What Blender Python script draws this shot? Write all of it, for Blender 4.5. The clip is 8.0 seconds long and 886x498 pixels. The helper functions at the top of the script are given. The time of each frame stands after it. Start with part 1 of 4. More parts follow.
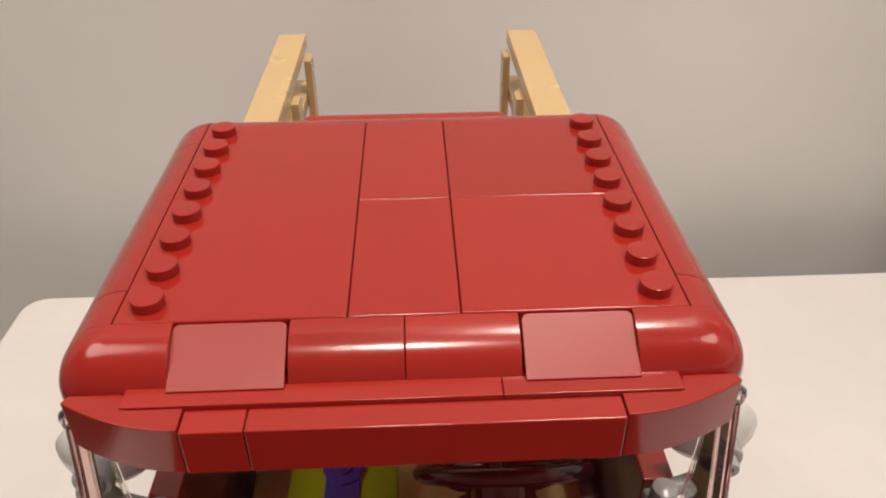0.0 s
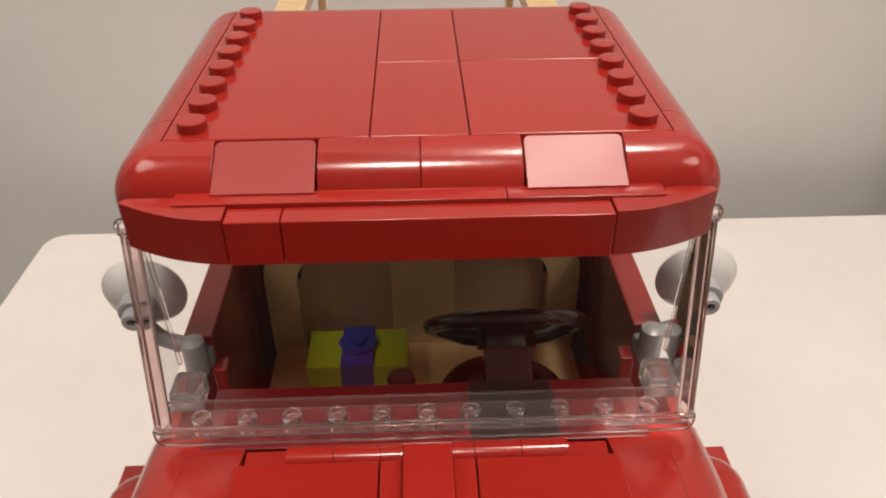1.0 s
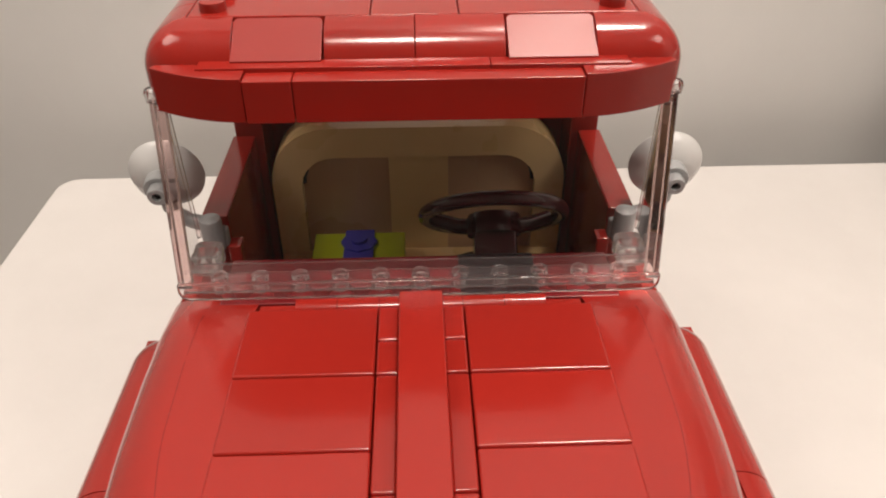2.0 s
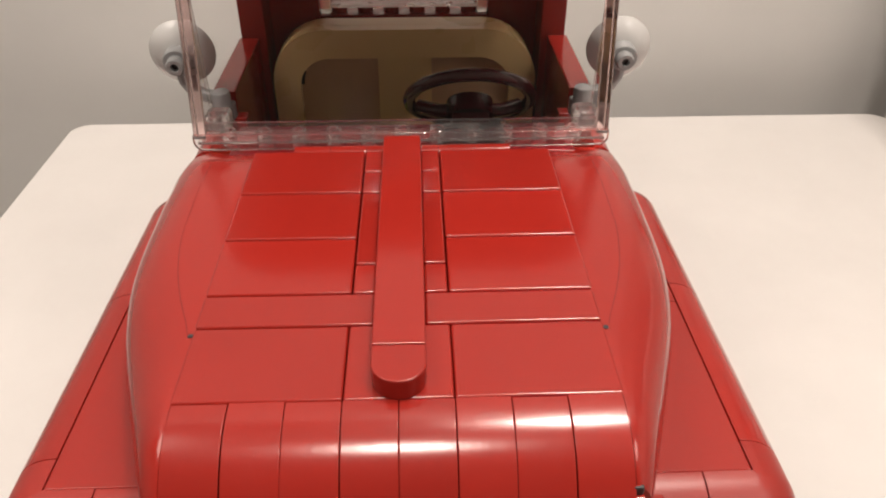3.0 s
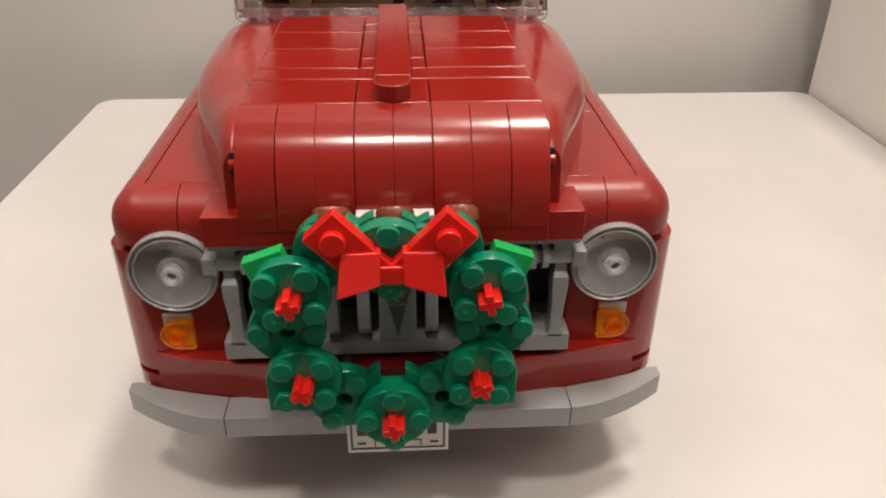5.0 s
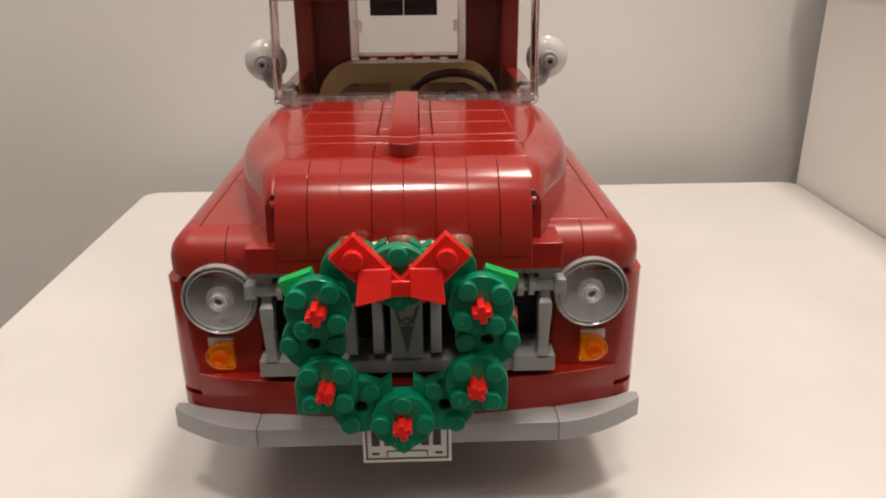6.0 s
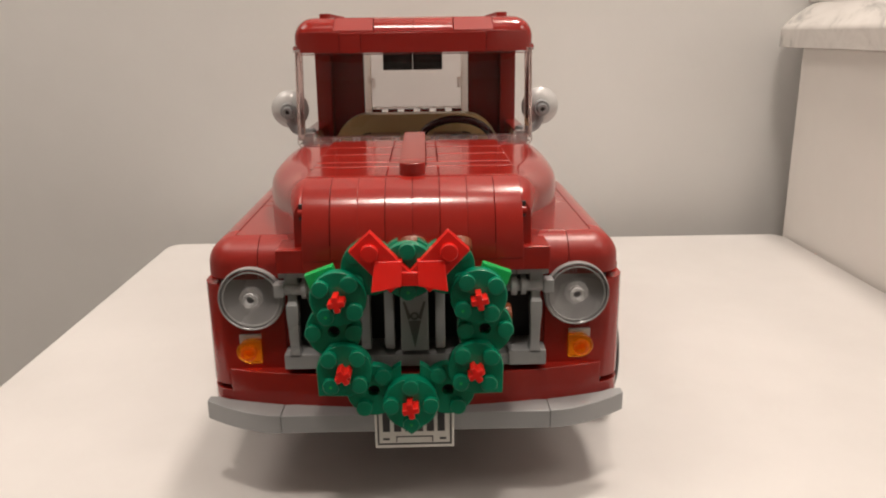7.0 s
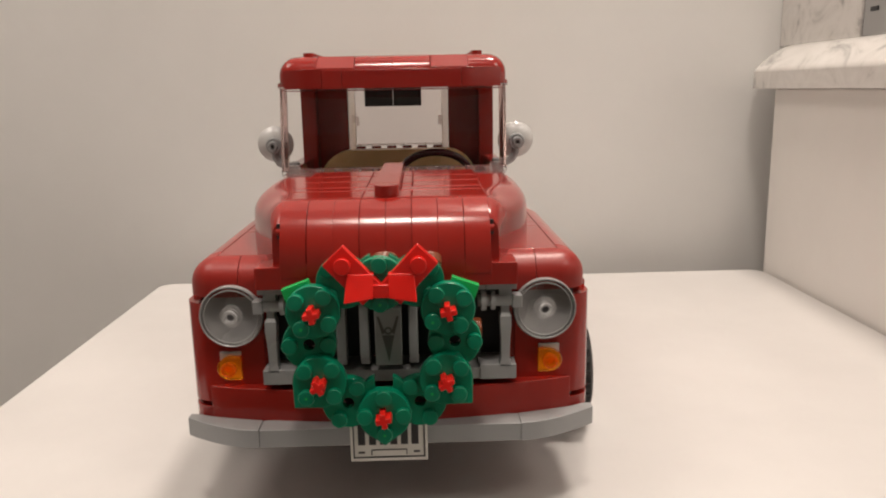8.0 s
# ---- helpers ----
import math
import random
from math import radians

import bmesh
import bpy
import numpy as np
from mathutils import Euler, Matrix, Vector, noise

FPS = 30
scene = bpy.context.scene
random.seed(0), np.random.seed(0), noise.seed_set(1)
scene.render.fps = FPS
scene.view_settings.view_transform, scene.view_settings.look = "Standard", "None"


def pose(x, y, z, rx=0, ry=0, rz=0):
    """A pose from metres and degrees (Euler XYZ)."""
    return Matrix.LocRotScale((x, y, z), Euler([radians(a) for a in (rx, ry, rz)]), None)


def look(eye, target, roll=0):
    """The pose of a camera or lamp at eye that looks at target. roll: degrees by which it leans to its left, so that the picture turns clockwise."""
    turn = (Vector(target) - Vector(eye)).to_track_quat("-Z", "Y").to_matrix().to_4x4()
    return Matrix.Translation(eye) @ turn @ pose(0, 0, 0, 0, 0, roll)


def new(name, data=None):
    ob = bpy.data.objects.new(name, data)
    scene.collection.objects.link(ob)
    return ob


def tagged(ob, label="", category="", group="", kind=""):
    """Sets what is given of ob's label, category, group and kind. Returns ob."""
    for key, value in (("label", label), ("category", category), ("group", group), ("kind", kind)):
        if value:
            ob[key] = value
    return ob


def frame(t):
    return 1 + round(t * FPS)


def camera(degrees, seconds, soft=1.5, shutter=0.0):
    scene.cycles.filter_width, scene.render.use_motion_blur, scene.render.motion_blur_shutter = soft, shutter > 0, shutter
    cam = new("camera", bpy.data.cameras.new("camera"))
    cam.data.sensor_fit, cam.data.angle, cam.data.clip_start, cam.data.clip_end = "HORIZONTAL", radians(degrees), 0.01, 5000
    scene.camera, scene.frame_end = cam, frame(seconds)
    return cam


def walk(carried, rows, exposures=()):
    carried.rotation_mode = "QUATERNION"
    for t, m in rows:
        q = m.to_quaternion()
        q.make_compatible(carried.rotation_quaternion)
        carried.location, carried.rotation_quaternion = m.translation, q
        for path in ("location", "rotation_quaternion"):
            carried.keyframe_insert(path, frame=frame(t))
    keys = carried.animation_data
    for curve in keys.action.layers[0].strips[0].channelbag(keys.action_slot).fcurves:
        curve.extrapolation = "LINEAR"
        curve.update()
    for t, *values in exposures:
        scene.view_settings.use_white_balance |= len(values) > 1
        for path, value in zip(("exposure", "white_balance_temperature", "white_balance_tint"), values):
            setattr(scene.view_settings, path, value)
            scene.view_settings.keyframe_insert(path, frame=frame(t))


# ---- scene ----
cam = camera(60.2, 8.0, soft=2.0)
PATH = [
    (0, (0.00228, 0.01483, 0.21752), (0.00859, 0.18011, 0.10508), -0.44),
    (0.5, (-0.00038, 0.00170, 0.21096), (0.00562, 0.16636, 0.09759), -0.30),
    (1, (-0.00025, -0.01134, 0.20377), (0.00548, 0.15302, 0.08995), -0.30),
    (1.5, (0.00013, -0.02279, 0.19735), (0.00584, 0.14139, 0.08328), -0.36),
    (1.7, (-0.00015, -0.02771, 0.19731), (0.00576, 0.13485, 0.08094), -0.20),
    (2.8, (0.00312, -0.06910, 0.18264), (0.00791, 0.09416, 0.06721), -0.21),
    (3, (0.00332, -0.07643, 0.18147), (0.00949, 0.08699, 0.06634), 0.14),
    (3.5, (0.00231, -0.09342, 0.17564), (0.00946, 0.06915, 0.05937), 0.25),
    (4, (0.00261, -0.10835, 0.16663), (0.01070, 0.05427, 0.05048), 0.42),
    (4.5, (0.00375, -0.13341, 0.16230), (0.01217, 0.03253, 0.05098), 0.42),
    (4.7, (0.00142, -0.14263, 0.15854), (0.01237, 0.02538, 0.05060), 0.76),
    (5.8, (0.00281, -0.18804, 0.15451), (0.00925, -0.00372, 0.07716), -0.50),
    (6, (0.00433, -0.19408, 0.15335), (0.00984, -0.00838, 0.07929), -0.50),
    (6.5, (0.00483, -0.20935, 0.15176), (0.00931, -0.01963, 0.08862), -0.67),
    (7, (0.00420, -0.22923, 0.14321), (0.00824, -0.03679, 0.08889), -0.68),
    (7.5, (0.00948, -0.23834, 0.13815), (0.01344, -0.04397, 0.09121), -0.95),
    (8, (0.01172, -0.24199, 0.13515), (0.01660, -0.04628, 0.09421), -1.09),
]
walk(cam, [(t, look(eye, target, roll)) for t, eye, target, roll in PATH],
     [(0, -0.02), (0.5, 0.04), (1, 0.01), (1.7, 0.09), (3.0, 0.11), (4, 0.05), (4.7, -0.04), (5.8, 0.0), (8, 0.0)])

# ---- light ----
world = bpy.data.worlds.new("room_air")
world.use_nodes = True
world.node_tree.nodes["Background"].inputs[0].default_value = (1.0, 0.86, 0.74, 1)
world.node_tree.nodes["Background"].inputs[1].default_value = 0.03
scene.world = world

WARM = (1.0, 0.87, 0.77)
CEIL = 1.62


def ceiling_light(x, y, watts, wide, deep, shape):
    lamp = bpy.data.lights.new("ceiling_lamp_light", "AREA")
    lamp.shape, lamp.size, lamp.size_y, lamp.energy, lamp.color = shape, wide, deep, watts, WARM
    ob = new("ceiling_lamp_light", lamp)
    ob.location = (x, y, CEIL - 0.02)
    return ob


# x, y, watts, width, depth, shape: a long lamp in front of the table, round ones beside and behind
# The wide side lamps are unseen; the left one is added fill.
LAMPS = [(-0.035, -0.52, 9.4, 0.18, 0.15, "RECTANGLE"), (0.33, 0.17, 14.0, 0.27, 0.27, "DISK"), (-0.95, -0.15, 7.3, 0.80, 0.80, "DISK"), (1.05, -0.70, 5.8, 0.70, 0.70, "DISK")]
for lamp_row in LAMPS:
    ceiling_light(*lamp_row)


# ---- materials ----
def nodes_of(name):
    mat = bpy.data.materials.new(name)
    mat.use_nodes = True
    return mat, mat.node_tree.nodes, mat.node_tree.links, mat.node_tree.nodes["Principled BSDF"]


def plastic(name, rgb, rough=0.16, vary=0.10, bump=0.05):
    """Moulded glossy plastic with slight shade differences from piece to piece, faint flow marks and handling wear."""
    mat, n, l, p = nodes_of(name)
    info = n.new("ShaderNodeObjectInfo")
    tex = n.new("ShaderNodeTexCoord")
    big = n.new("ShaderNodeTexNoise")
    big.inputs["Scale"].default_value = 45
    big.inputs["Detail"].default_value = 3
    fine = n.new("ShaderNodeTexNoise")
    fine.inputs["Scale"].default_value = 900
    fine.inputs["Detail"].default_value = 4
    l.new(tex.outputs["Object"], big.inputs["Vector"])
    l.new(tex.outputs["Object"], fine.inputs["Vector"])
    add = n.new("ShaderNodeMath")
    add.operation = "MULTIPLY_ADD"
    l.new(info.outputs["Random"], add.inputs[0])
    add.inputs[1].default_value = vary
    add.inputs[2].default_value = 1 - vary / 2
    val = n.new("ShaderNodeMath")
    val.operation = "MULTIPLY_ADD"
    l.new(big.outputs["Fac"], val.inputs[0])
    val.inputs[1].default_value = vary * 0.7
    l.new(add.outputs[0], val.inputs[2])
    hsv = n.new("ShaderNodeHueSaturation")
    hsv.inputs["Color"].default_value = (*rgb, 1)
    l.new(val.outputs[0], hsv.inputs["Value"])
    l.new(hsv.outputs[0], p.inputs["Base Color"])
    ro = n.new("ShaderNodeMapRange")
    ro.inputs["To Min"].default_value = rough * 0.75
    ro.inputs["To Max"].default_value = rough * 1.35
    l.new(big.outputs["Fac"], ro.inputs["Value"])
    l.new(ro.outputs[0], p.inputs["Roughness"])
    b = n.new("ShaderNodeBump")
    b.inputs["Strength"].default_value = bump
    b.inputs["Distance"].default_value = 0.0002
    l.new(fine.outputs["Fac"], b.inputs["Height"])
    l.new(b.outputs[0], p.inputs["Normal"])
    p.inputs["IOR"].default_value = 1.54
    return mat


def clear(name, rgb, rough=0.03, amount=1.0):
    mat, n, l, p = nodes_of(name)
    p.inputs["Base Color"].default_value = (*rgb, 1)
    p.inputs["Transmission Weight"].default_value = amount
    p.inputs["IOR"].default_value = 1.5
    tex = n.new("ShaderNodeTexCoord")
    no = n.new("ShaderNodeTexNoise")
    no.inputs["Scale"].default_value = 120
    l.new(tex.outputs["Object"], no.inputs["Vector"])
    ro = n.new("ShaderNodeMapRange")
    ro.inputs["To Min"].default_value = rough * 0.5
    ro.inputs["To Max"].default_value = rough * 1.6
    l.new(no.outputs["Fac"], ro.inputs["Value"])
    l.new(ro.outputs[0], p.inputs["Roughness"])
    return mat


def pane_material(name, tint):
    """A thin clear sheet: it lets light straight through and shines at grazing angles."""
    mat = bpy.data.materials.new(name)
    mat.use_nodes = True
    n, l = mat.node_tree.nodes, mat.node_tree.links
    n.clear()
    out = n.new("ShaderNodeOutputMaterial")
    mix = n.new("ShaderNodeMixShader")
    tr = n.new("ShaderNodeBsdfTransparent")
    tr.inputs[0].default_value = (*tint, 1)
    gl = n.new("ShaderNodeBsdfGlossy")
    gl.inputs["Roughness"].default_value = 0.02
    fr = n.new("ShaderNodeFresnel")
    fr.inputs["IOR"].default_value = 1.50   # both faces of the sheet reflect
    l.new(fr.outputs[0], mix.inputs[0])
    l.new(tr.outputs[0], mix.inputs[1])
    l.new(gl.outputs[0], mix.inputs[2])
    l.new(mix.outputs[0], out.inputs[0])
    return mat


def surface(name, a, b, scale, rough, bump, detail=6, bump_scale=None, dist=0.001):
    """Two-tone mottled surface, for paint, stone and laminate."""
    mat, n, l, p = nodes_of(name)
    tex = n.new("ShaderNodeTexCoord")
    no = n.new("ShaderNodeTexNoise")
    no.inputs["Scale"].default_value = scale
    no.inputs["Detail"].default_value = detail
    no.inputs["Roughness"].default_value = 0.6
    l.new(tex.outputs["Object"], no.inputs["Vector"])
    ramp = n.new("ShaderNodeValToRGB")
    ramp.color_ramp.elements[0].position, ramp.color_ramp.elements[0].color = 0.35, (*a, 1)
    ramp.color_ramp.elements[1].position, ramp.color_ramp.elements[1].color = 0.65, (*b, 1)
    l.new(no.outputs["Fac"], ramp.inputs[0])
    l.new(ramp.outputs[0], p.inputs["Base Color"])
    p.inputs["Roughness"].default_value = rough
    fine = n.new("ShaderNodeTexNoise")
    fine.inputs["Scale"].default_value = bump_scale or scale * 12
    fine.inputs["Detail"].default_value = 5
    l.new(tex.outputs["Object"], fine.inputs["Vector"])
    bu = n.new("ShaderNodeBump")
    bu.inputs["Strength"].default_value = bump
    bu.inputs["Distance"].default_value = dist
    l.new(fine.outputs["Fac"], bu.inputs["Height"])
    l.new(bu.outputs[0], p.inputs["Normal"])
    return mat


RED = plastic("dark_red_plastic", (0.272, 0.0158, 0.0108), 0.13, 0.14, 0.02)
SCUFFED = plastic("scuffed_dark_red_plastic", (0.272, 0.0158, 0.0108), 0.33, 0.10, 0.06)
BRICKRED = plastic("handled_dark_red_plastic", (0.272, 0.0158, 0.0108), 0.17, 0.16, 0.05)
# Mostly the red plastic darkened for shaded parts; maroon itself on the knob.
MAROONSHADE = plastic("shaded_red_and_maroon_plastic", (0.115, 0.006, 0.008), 0.22)
SCARLET = plastic("bright_red_plastic", (0.74, 0.016, 0.011), 0.22, 0.06)
GREEN = plastic("green_plastic", (0.0012, 0.205, 0.108), 0.20, 0.10, 0.03)
LIME = plastic("bright_green_plastic", (0.008, 0.42, 0.10), 0.26, 0.06)
GREY = plastic("light_grey_plastic", (0.31, 0.32, 0.325), 0.24, 0.06)
PALE = plastic("pale_grey_plastic", (0.66, 0.66, 0.63), 0.25, 0.05)
SILVER = plastic("silver_plastic", (0.42, 0.42, 0.42), 0.26, 0.04)
SILVER.node_tree.nodes["Principled BSDF"].inputs["Metallic"].default_value = 0.25
OXBLOOD = plastic("very_dark_maroon_plastic", (0.045, 0.004, 0.007), 0.14)
BLACK = plastic("black_plastic", (0.012, 0.012, 0.014), 0.16, 0.1)
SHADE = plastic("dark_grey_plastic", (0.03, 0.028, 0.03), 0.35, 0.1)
BROWN = plastic("reddish_brown_plastic", (0.20, 0.055, 0.022), 0.22, 0.08)
AMBERSHADE = plastic("shaded_amber_plastic", (0.24, 0.085, 0.010), 0.2, 0.05)
TAN = plastic("tan_plastic", (0.52, 0.37, 0.185), 0.24, 0.06)
# Tan lightened for the seat, in place of light missing in the cab.
LITTAN = plastic("lit_tan_plastic", (0.80, 0.60, 0.285), 0.26, 0.06)
DARKTAN = plastic("dark_tan_plastic", (0.60, 0.40, 0.235), 0.28, 0.06)
YELLOWGREEN = plastic("lime_plastic", (0.42, 0.50, 0.015), 0.22, 0.05)
BLUE = plastic("blue_violet_plastic", (0.045, 0.045, 0.36), 0.22, 0.05)
RUBBER = surface("black_rubber", (0.014, 0.014, 0.014), (0.024, 0.023, 0.022), 60, 0.75, 0.4)
WHITETILE = plastic("white_plastic", (0.78, 0.77, 0.73), 0.25, 0.03)
PRINT = plastic("grey_print", (0.085, 0.085, 0.085), 0.3, 0.02)
# Black of the print, and of fillers that stand for shade in openings.
INKSHADE = plastic("black_print_and_shade", (0.018, 0.018, 0.02), 0.4, 0.02)
REFLECTOR = plastic("grey_reflector", (0.35, 0.35, 0.35), 0.26, 0.04)
REFLECTOR.node_tree.nodes["Principled BSDF"].inputs["Metallic"].default_value = 0.15
CLEAR = clear("clear_plastic", (0.985, 0.975, 0.97), 0.02, 0.978)
# Post tint: the red body's reflection, put into the colour of clear plastic.
REFLECTEDRED = clear("clear_plastic_red_reflection", (0.92, 0.70, 0.68), 0.05)
# Clear plastic; the grey tint stands in for its dark reflections.
DIMCLEAR = clear("clear_plastic_dark_reflections", (0.50, 0.46, 0.45), 0.10, 0.88)
MOTTLED = clear("mottled_clear_plastic", (0.84, 0.81, 0.80), 0.30, 0.92)
HEADGLASS = clear("headlight_glass", (0.90, 0.90, 0.90), 0.03)
LENS = clear("clear_lens_plastic", (0.94, 0.94, 0.94), 0.06, 0.80)
ORANGE = clear("orange_clear_plastic", (0.98, 0.40, 0.010), 0.05, 0.86)
PANE = pane_material("thin_clear_pane", (0.975, 0.965, 0.96))
DULLPANE = pane_material("dull_clear_pane", (0.87, 0.85, 0.85))
TABLETOP = surface("white_laminate", (0.595, 0.58, 0.565), (0.635, 0.62, 0.605), 14, 0.42, 0.05, dist=0.0003)
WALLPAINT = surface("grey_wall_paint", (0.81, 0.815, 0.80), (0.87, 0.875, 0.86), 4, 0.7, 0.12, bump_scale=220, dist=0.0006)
# Paints of the unseen walls, kept darker to hold down bounced light.
UNSEENPAINT = surface("unseen_wall_paint", (0.55, 0.52, 0.49), (0.60, 0.57, 0.54), 5, 0.7, 0.12, bump_scale=220, dist=0.0006)
DIMPAINT = surface("dim_unseen_wall_paint", (0.29, 0.27, 0.25), (0.33, 0.31, 0.29), 5, 0.7, 0.12, bump_scale=220, dist=0.0006)
PANELPAINT = surface("white_cabinet_paint", (0.81, 0.785, 0.75), (0.85, 0.825, 0.79), 9, 0.45, 0.06, dist=0.0004)
CEILPAINT = surface("white_ceiling_paint", (0.76, 0.75, 0.73), (0.80, 0.79, 0.77), 4, 0.8, 0.1)
UNSEENFLOOR = surface("dark_unseen_floor", (0.10, 0.075, 0.055), (0.15, 0.115, 0.085), 6, 0.4, 0.1)
MIRRORGREY = plastic("mirror_grey_plastic", (0.60, 0.605, 0.60), 0.12, 0.04)
STEEL = plastic("brushed_steel", (0.42, 0.42, 0.42), 0.3, 0.03)
STEEL.node_tree.nodes["Principled BSDF"].inputs["Metallic"].default_value = 0.8


def marble_material():
    mat, n, l, p = nodes_of("white_marble")
    tex = n.new("ShaderNodeTexCoord")
    no = n.new("ShaderNodeTexNoise")
    no.inputs["Scale"].default_value = 22
    no.inputs["Detail"].default_value = 7
    no.inputs["Roughness"].default_value = 0.62
    no.inputs["Distortion"].default_value = 1.6
    l.new(tex.outputs["Object"], no.inputs["Vector"])
    ramp = n.new("ShaderNodeValToRGB")
    e = ramp.color_ramp.elements
    e[0].position, e[0].color = 0.34, (0.42, 0.41, 0.40, 1)
    e[1].position, e[1].color = 0.56, (0.76, 0.74, 0.71, 1)
    mid = e.new(0.45)
    mid.color = (0.70, 0.68, 0.65, 1)
    l.new(no.outputs["Fac"], ramp.inputs[0])
    l.new(ramp.outputs[0], p.inputs["Base Color"])
    p.inputs["Roughness"].default_value = 0.22
    return mat


MARBLE = marble_material()


def glow_material():
    mat, n, l, p = nodes_of("lamp_diffuser")
    p.inputs["Emission Color"].default_value = (*WARM, 1)
    p.inputs["Emission Strength"].default_value = 1.2
    return mat


GLOW = glow_material()

# ---- mesh tools (dimensions in millimetres) ----
MM = Matrix.Scale(0.001, 4)


def box(x0, x1, y0, y1, z0, z1, b=0.2, seg=3):
    bm = bmesh.new()
    bmesh.ops.create_cube(bm, size=1)
    for v in bm.verts:
        v.co = Vector((x0 + (v.co.x + 0.5) * (x1 - x0), y0 + (v.co.y + 0.5) * (y1 - y0), z0 + (v.co.z + 0.5) * (z1 - z0)))
    if b:
        bmesh.ops.bevel(bm, geom=bm.edges[:], offset=b, segments=seg, profile=0.5, affect="EDGES")
    return bm


def soften(bm, b, seg=3, angle=28):
    bm.normal_update()
    edges = [e for e in bm.edges if len(e.link_faces) == 2 and e.calc_face_angle(0) > radians(angle)]
    if edges:
        bmesh.ops.bevel(bm, geom=edges, offset=b, segments=seg, profile=0.5, affect="EDGES")
    return bm


def prism(points, axis, a, b, bevel=0.2, seg=3):
    """A closed outline swept from a to b. Outline in (y, z) for x, (x, z) for y, (x, y) for z."""
    bm = bmesh.new()
    put = {"x": lambda u, v, w: (w, u, v), "y": lambda u, v, w: (u, w, v), "z": lambda u, v, w: (u, v, w)}[axis]
    lo = [bm.verts.new(put(u, v, a)) for u, v in points]
    hi = [bm.verts.new(put(u, v, b)) for u, v in points]
    n = len(points)
    bm.faces.new(lo[::-1])
    bm.faces.new(hi)
    for i in range(n):
        bm.faces.new((lo[i], lo[(i + 1) % n], hi[(i + 1) % n], hi[i]))
    bmesh.ops.recalc_face_normals(bm, faces=bm.faces[:])
    if bevel:
        soften(bm, bevel, seg)
    return bm


def lathe(profile, seg=24, m=None, caps=True):
    """Turns (radius, height) rows about z; m places the result."""
    bm = bmesh.new()
    rings = []
    for r, h in profile:
        if r < 1e-6:
            rings.append([bm.verts.new((0, 0, h))])
        else:
            rings.append([bm.verts.new((r * math.cos(2 * math.pi * i / seg), r * math.sin(2 * math.pi * i / seg), h)) for i in range(seg)])
    for a, b in zip(rings, rings[1:]):
        for i in range(seg):
            j = (i + 1) % seg
            if len(a) == 1 and len(b) == 1:
                continue
            if len(a) == 1:
                bm.faces.new((a[0], b[j], b[i]))
            elif len(b) == 1:
                bm.faces.new((a[i], a[j], b[0]))
            else:
                bm.faces.new((a[i], a[j], b[j], b[i]))
    if caps:
        for ring in (rings[0], rings[-1]):
            if len(ring) > 1:
                bm.faces.new(ring)
    bmesh.ops.recalc_face_normals(bm, faces=bm.faces[:])
    if m is not None:
        bm.transform(m)
    return bm


def loft(sections, close=False, caps=False):
    bm = bmesh.new()
    rings = [[bm.verts.new(p) for p in s] for s in sections]
    n = len(rings[0])
    for a, b in zip(rings, rings[1:]):
        for i in range(n if close else n - 1):
            j = (i + 1) % n
            bm.faces.new((a[i], a[j], b[j], b[i]))
    if caps:
        bm.faces.new(rings[0][::-1])
        bm.faces.new(rings[-1])
    bmesh.ops.recalc_face_normals(bm, faces=bm.faces[:])
    return bm


def join(*parts):
    out = bmesh.new()
    for bm in parts:
        me = bpy.data.meshes.new("tmp")
        bm.to_mesh(me)
        out.from_mesh(me)
        bpy.data.meshes.remove(me)
        bm.free()
    return out


def drum(r, h, b=0.15, seg=24, m=None):
    return lathe([(r, 0), (r, h - b), (r - b * 0.3, h - b * 0.3), (r - b, h)], seg, m)


def tube(points, r, seg=10):
    """A round bar along a line of points."""
    pts = [Vector(p) for p in points]
    sections = []
    for i, p in enumerate(pts):
        d = (pts[min(i + 1, len(pts) - 1)] - pts[max(i - 1, 0)]).normalized()
        q = d.to_track_quat("Z", "Y")
        sections.append([p + q @ Vector((r * math.cos(a), r * math.sin(a), 0)) for a in [2 * math.pi * k / seg for k in range(seg)]])
    return loft(sections, True, True)


def mesh_of(name, bm, mat, sharp=40):
    bm.normal_update()
    limit, normals = math.cos(radians(sharp)), []
    areas = {f: f.calc_area() for f in bm.faces}
    for f in bm.faces:
        f.smooth = True
        for v in f.verts:
            n = Vector((0, 0, 0))
            for g in v.link_faces:
                if g.normal.dot(f.normal) > limit:
                    n += g.normal * areas[g]
            normals.append(n.normalized() if n.length > 1e-9 else f.normal.copy())
    bm.transform(MM)
    me = bpy.data.meshes.new(name)
    bm.to_mesh(me)
    bm.free()
    me.normals_split_custom_set(normals)
    me.materials.append(mat)
    return me


def hang(ob, parent):
    ob.parent = parent
    if parent.type == "EMPTY":
        ob.matrix_parent_inverse = Matrix.Translation(-parent.location)
    return ob


CAB_Y = -7.7   # the cab and bed are laid out from their own origin, this far along the truck
origin = Matrix.Identity(4)


def lay_from(y):
    """From here on parts and pieces are laid out from this y (millimetres)."""
    origin.translation = (0, y, 0)


def part(name, bm, mat, parent, label=""):
    bm.transform(origin)
    ob = new(name, mesh_of(name, bm, mat))
    if parent is not None:
        hang(ob, parent)
    return tagged(ob, label)


def piece(name, me, parent, m, label=""):
    """One more object on a shared mesh, placed by m (metres)."""
    ob = new(name, me)
    hang(ob, parent)
    ob.matrix_basis = Matrix.Translation(origin.translation / 1000) @ m
    return tagged(ob, label)


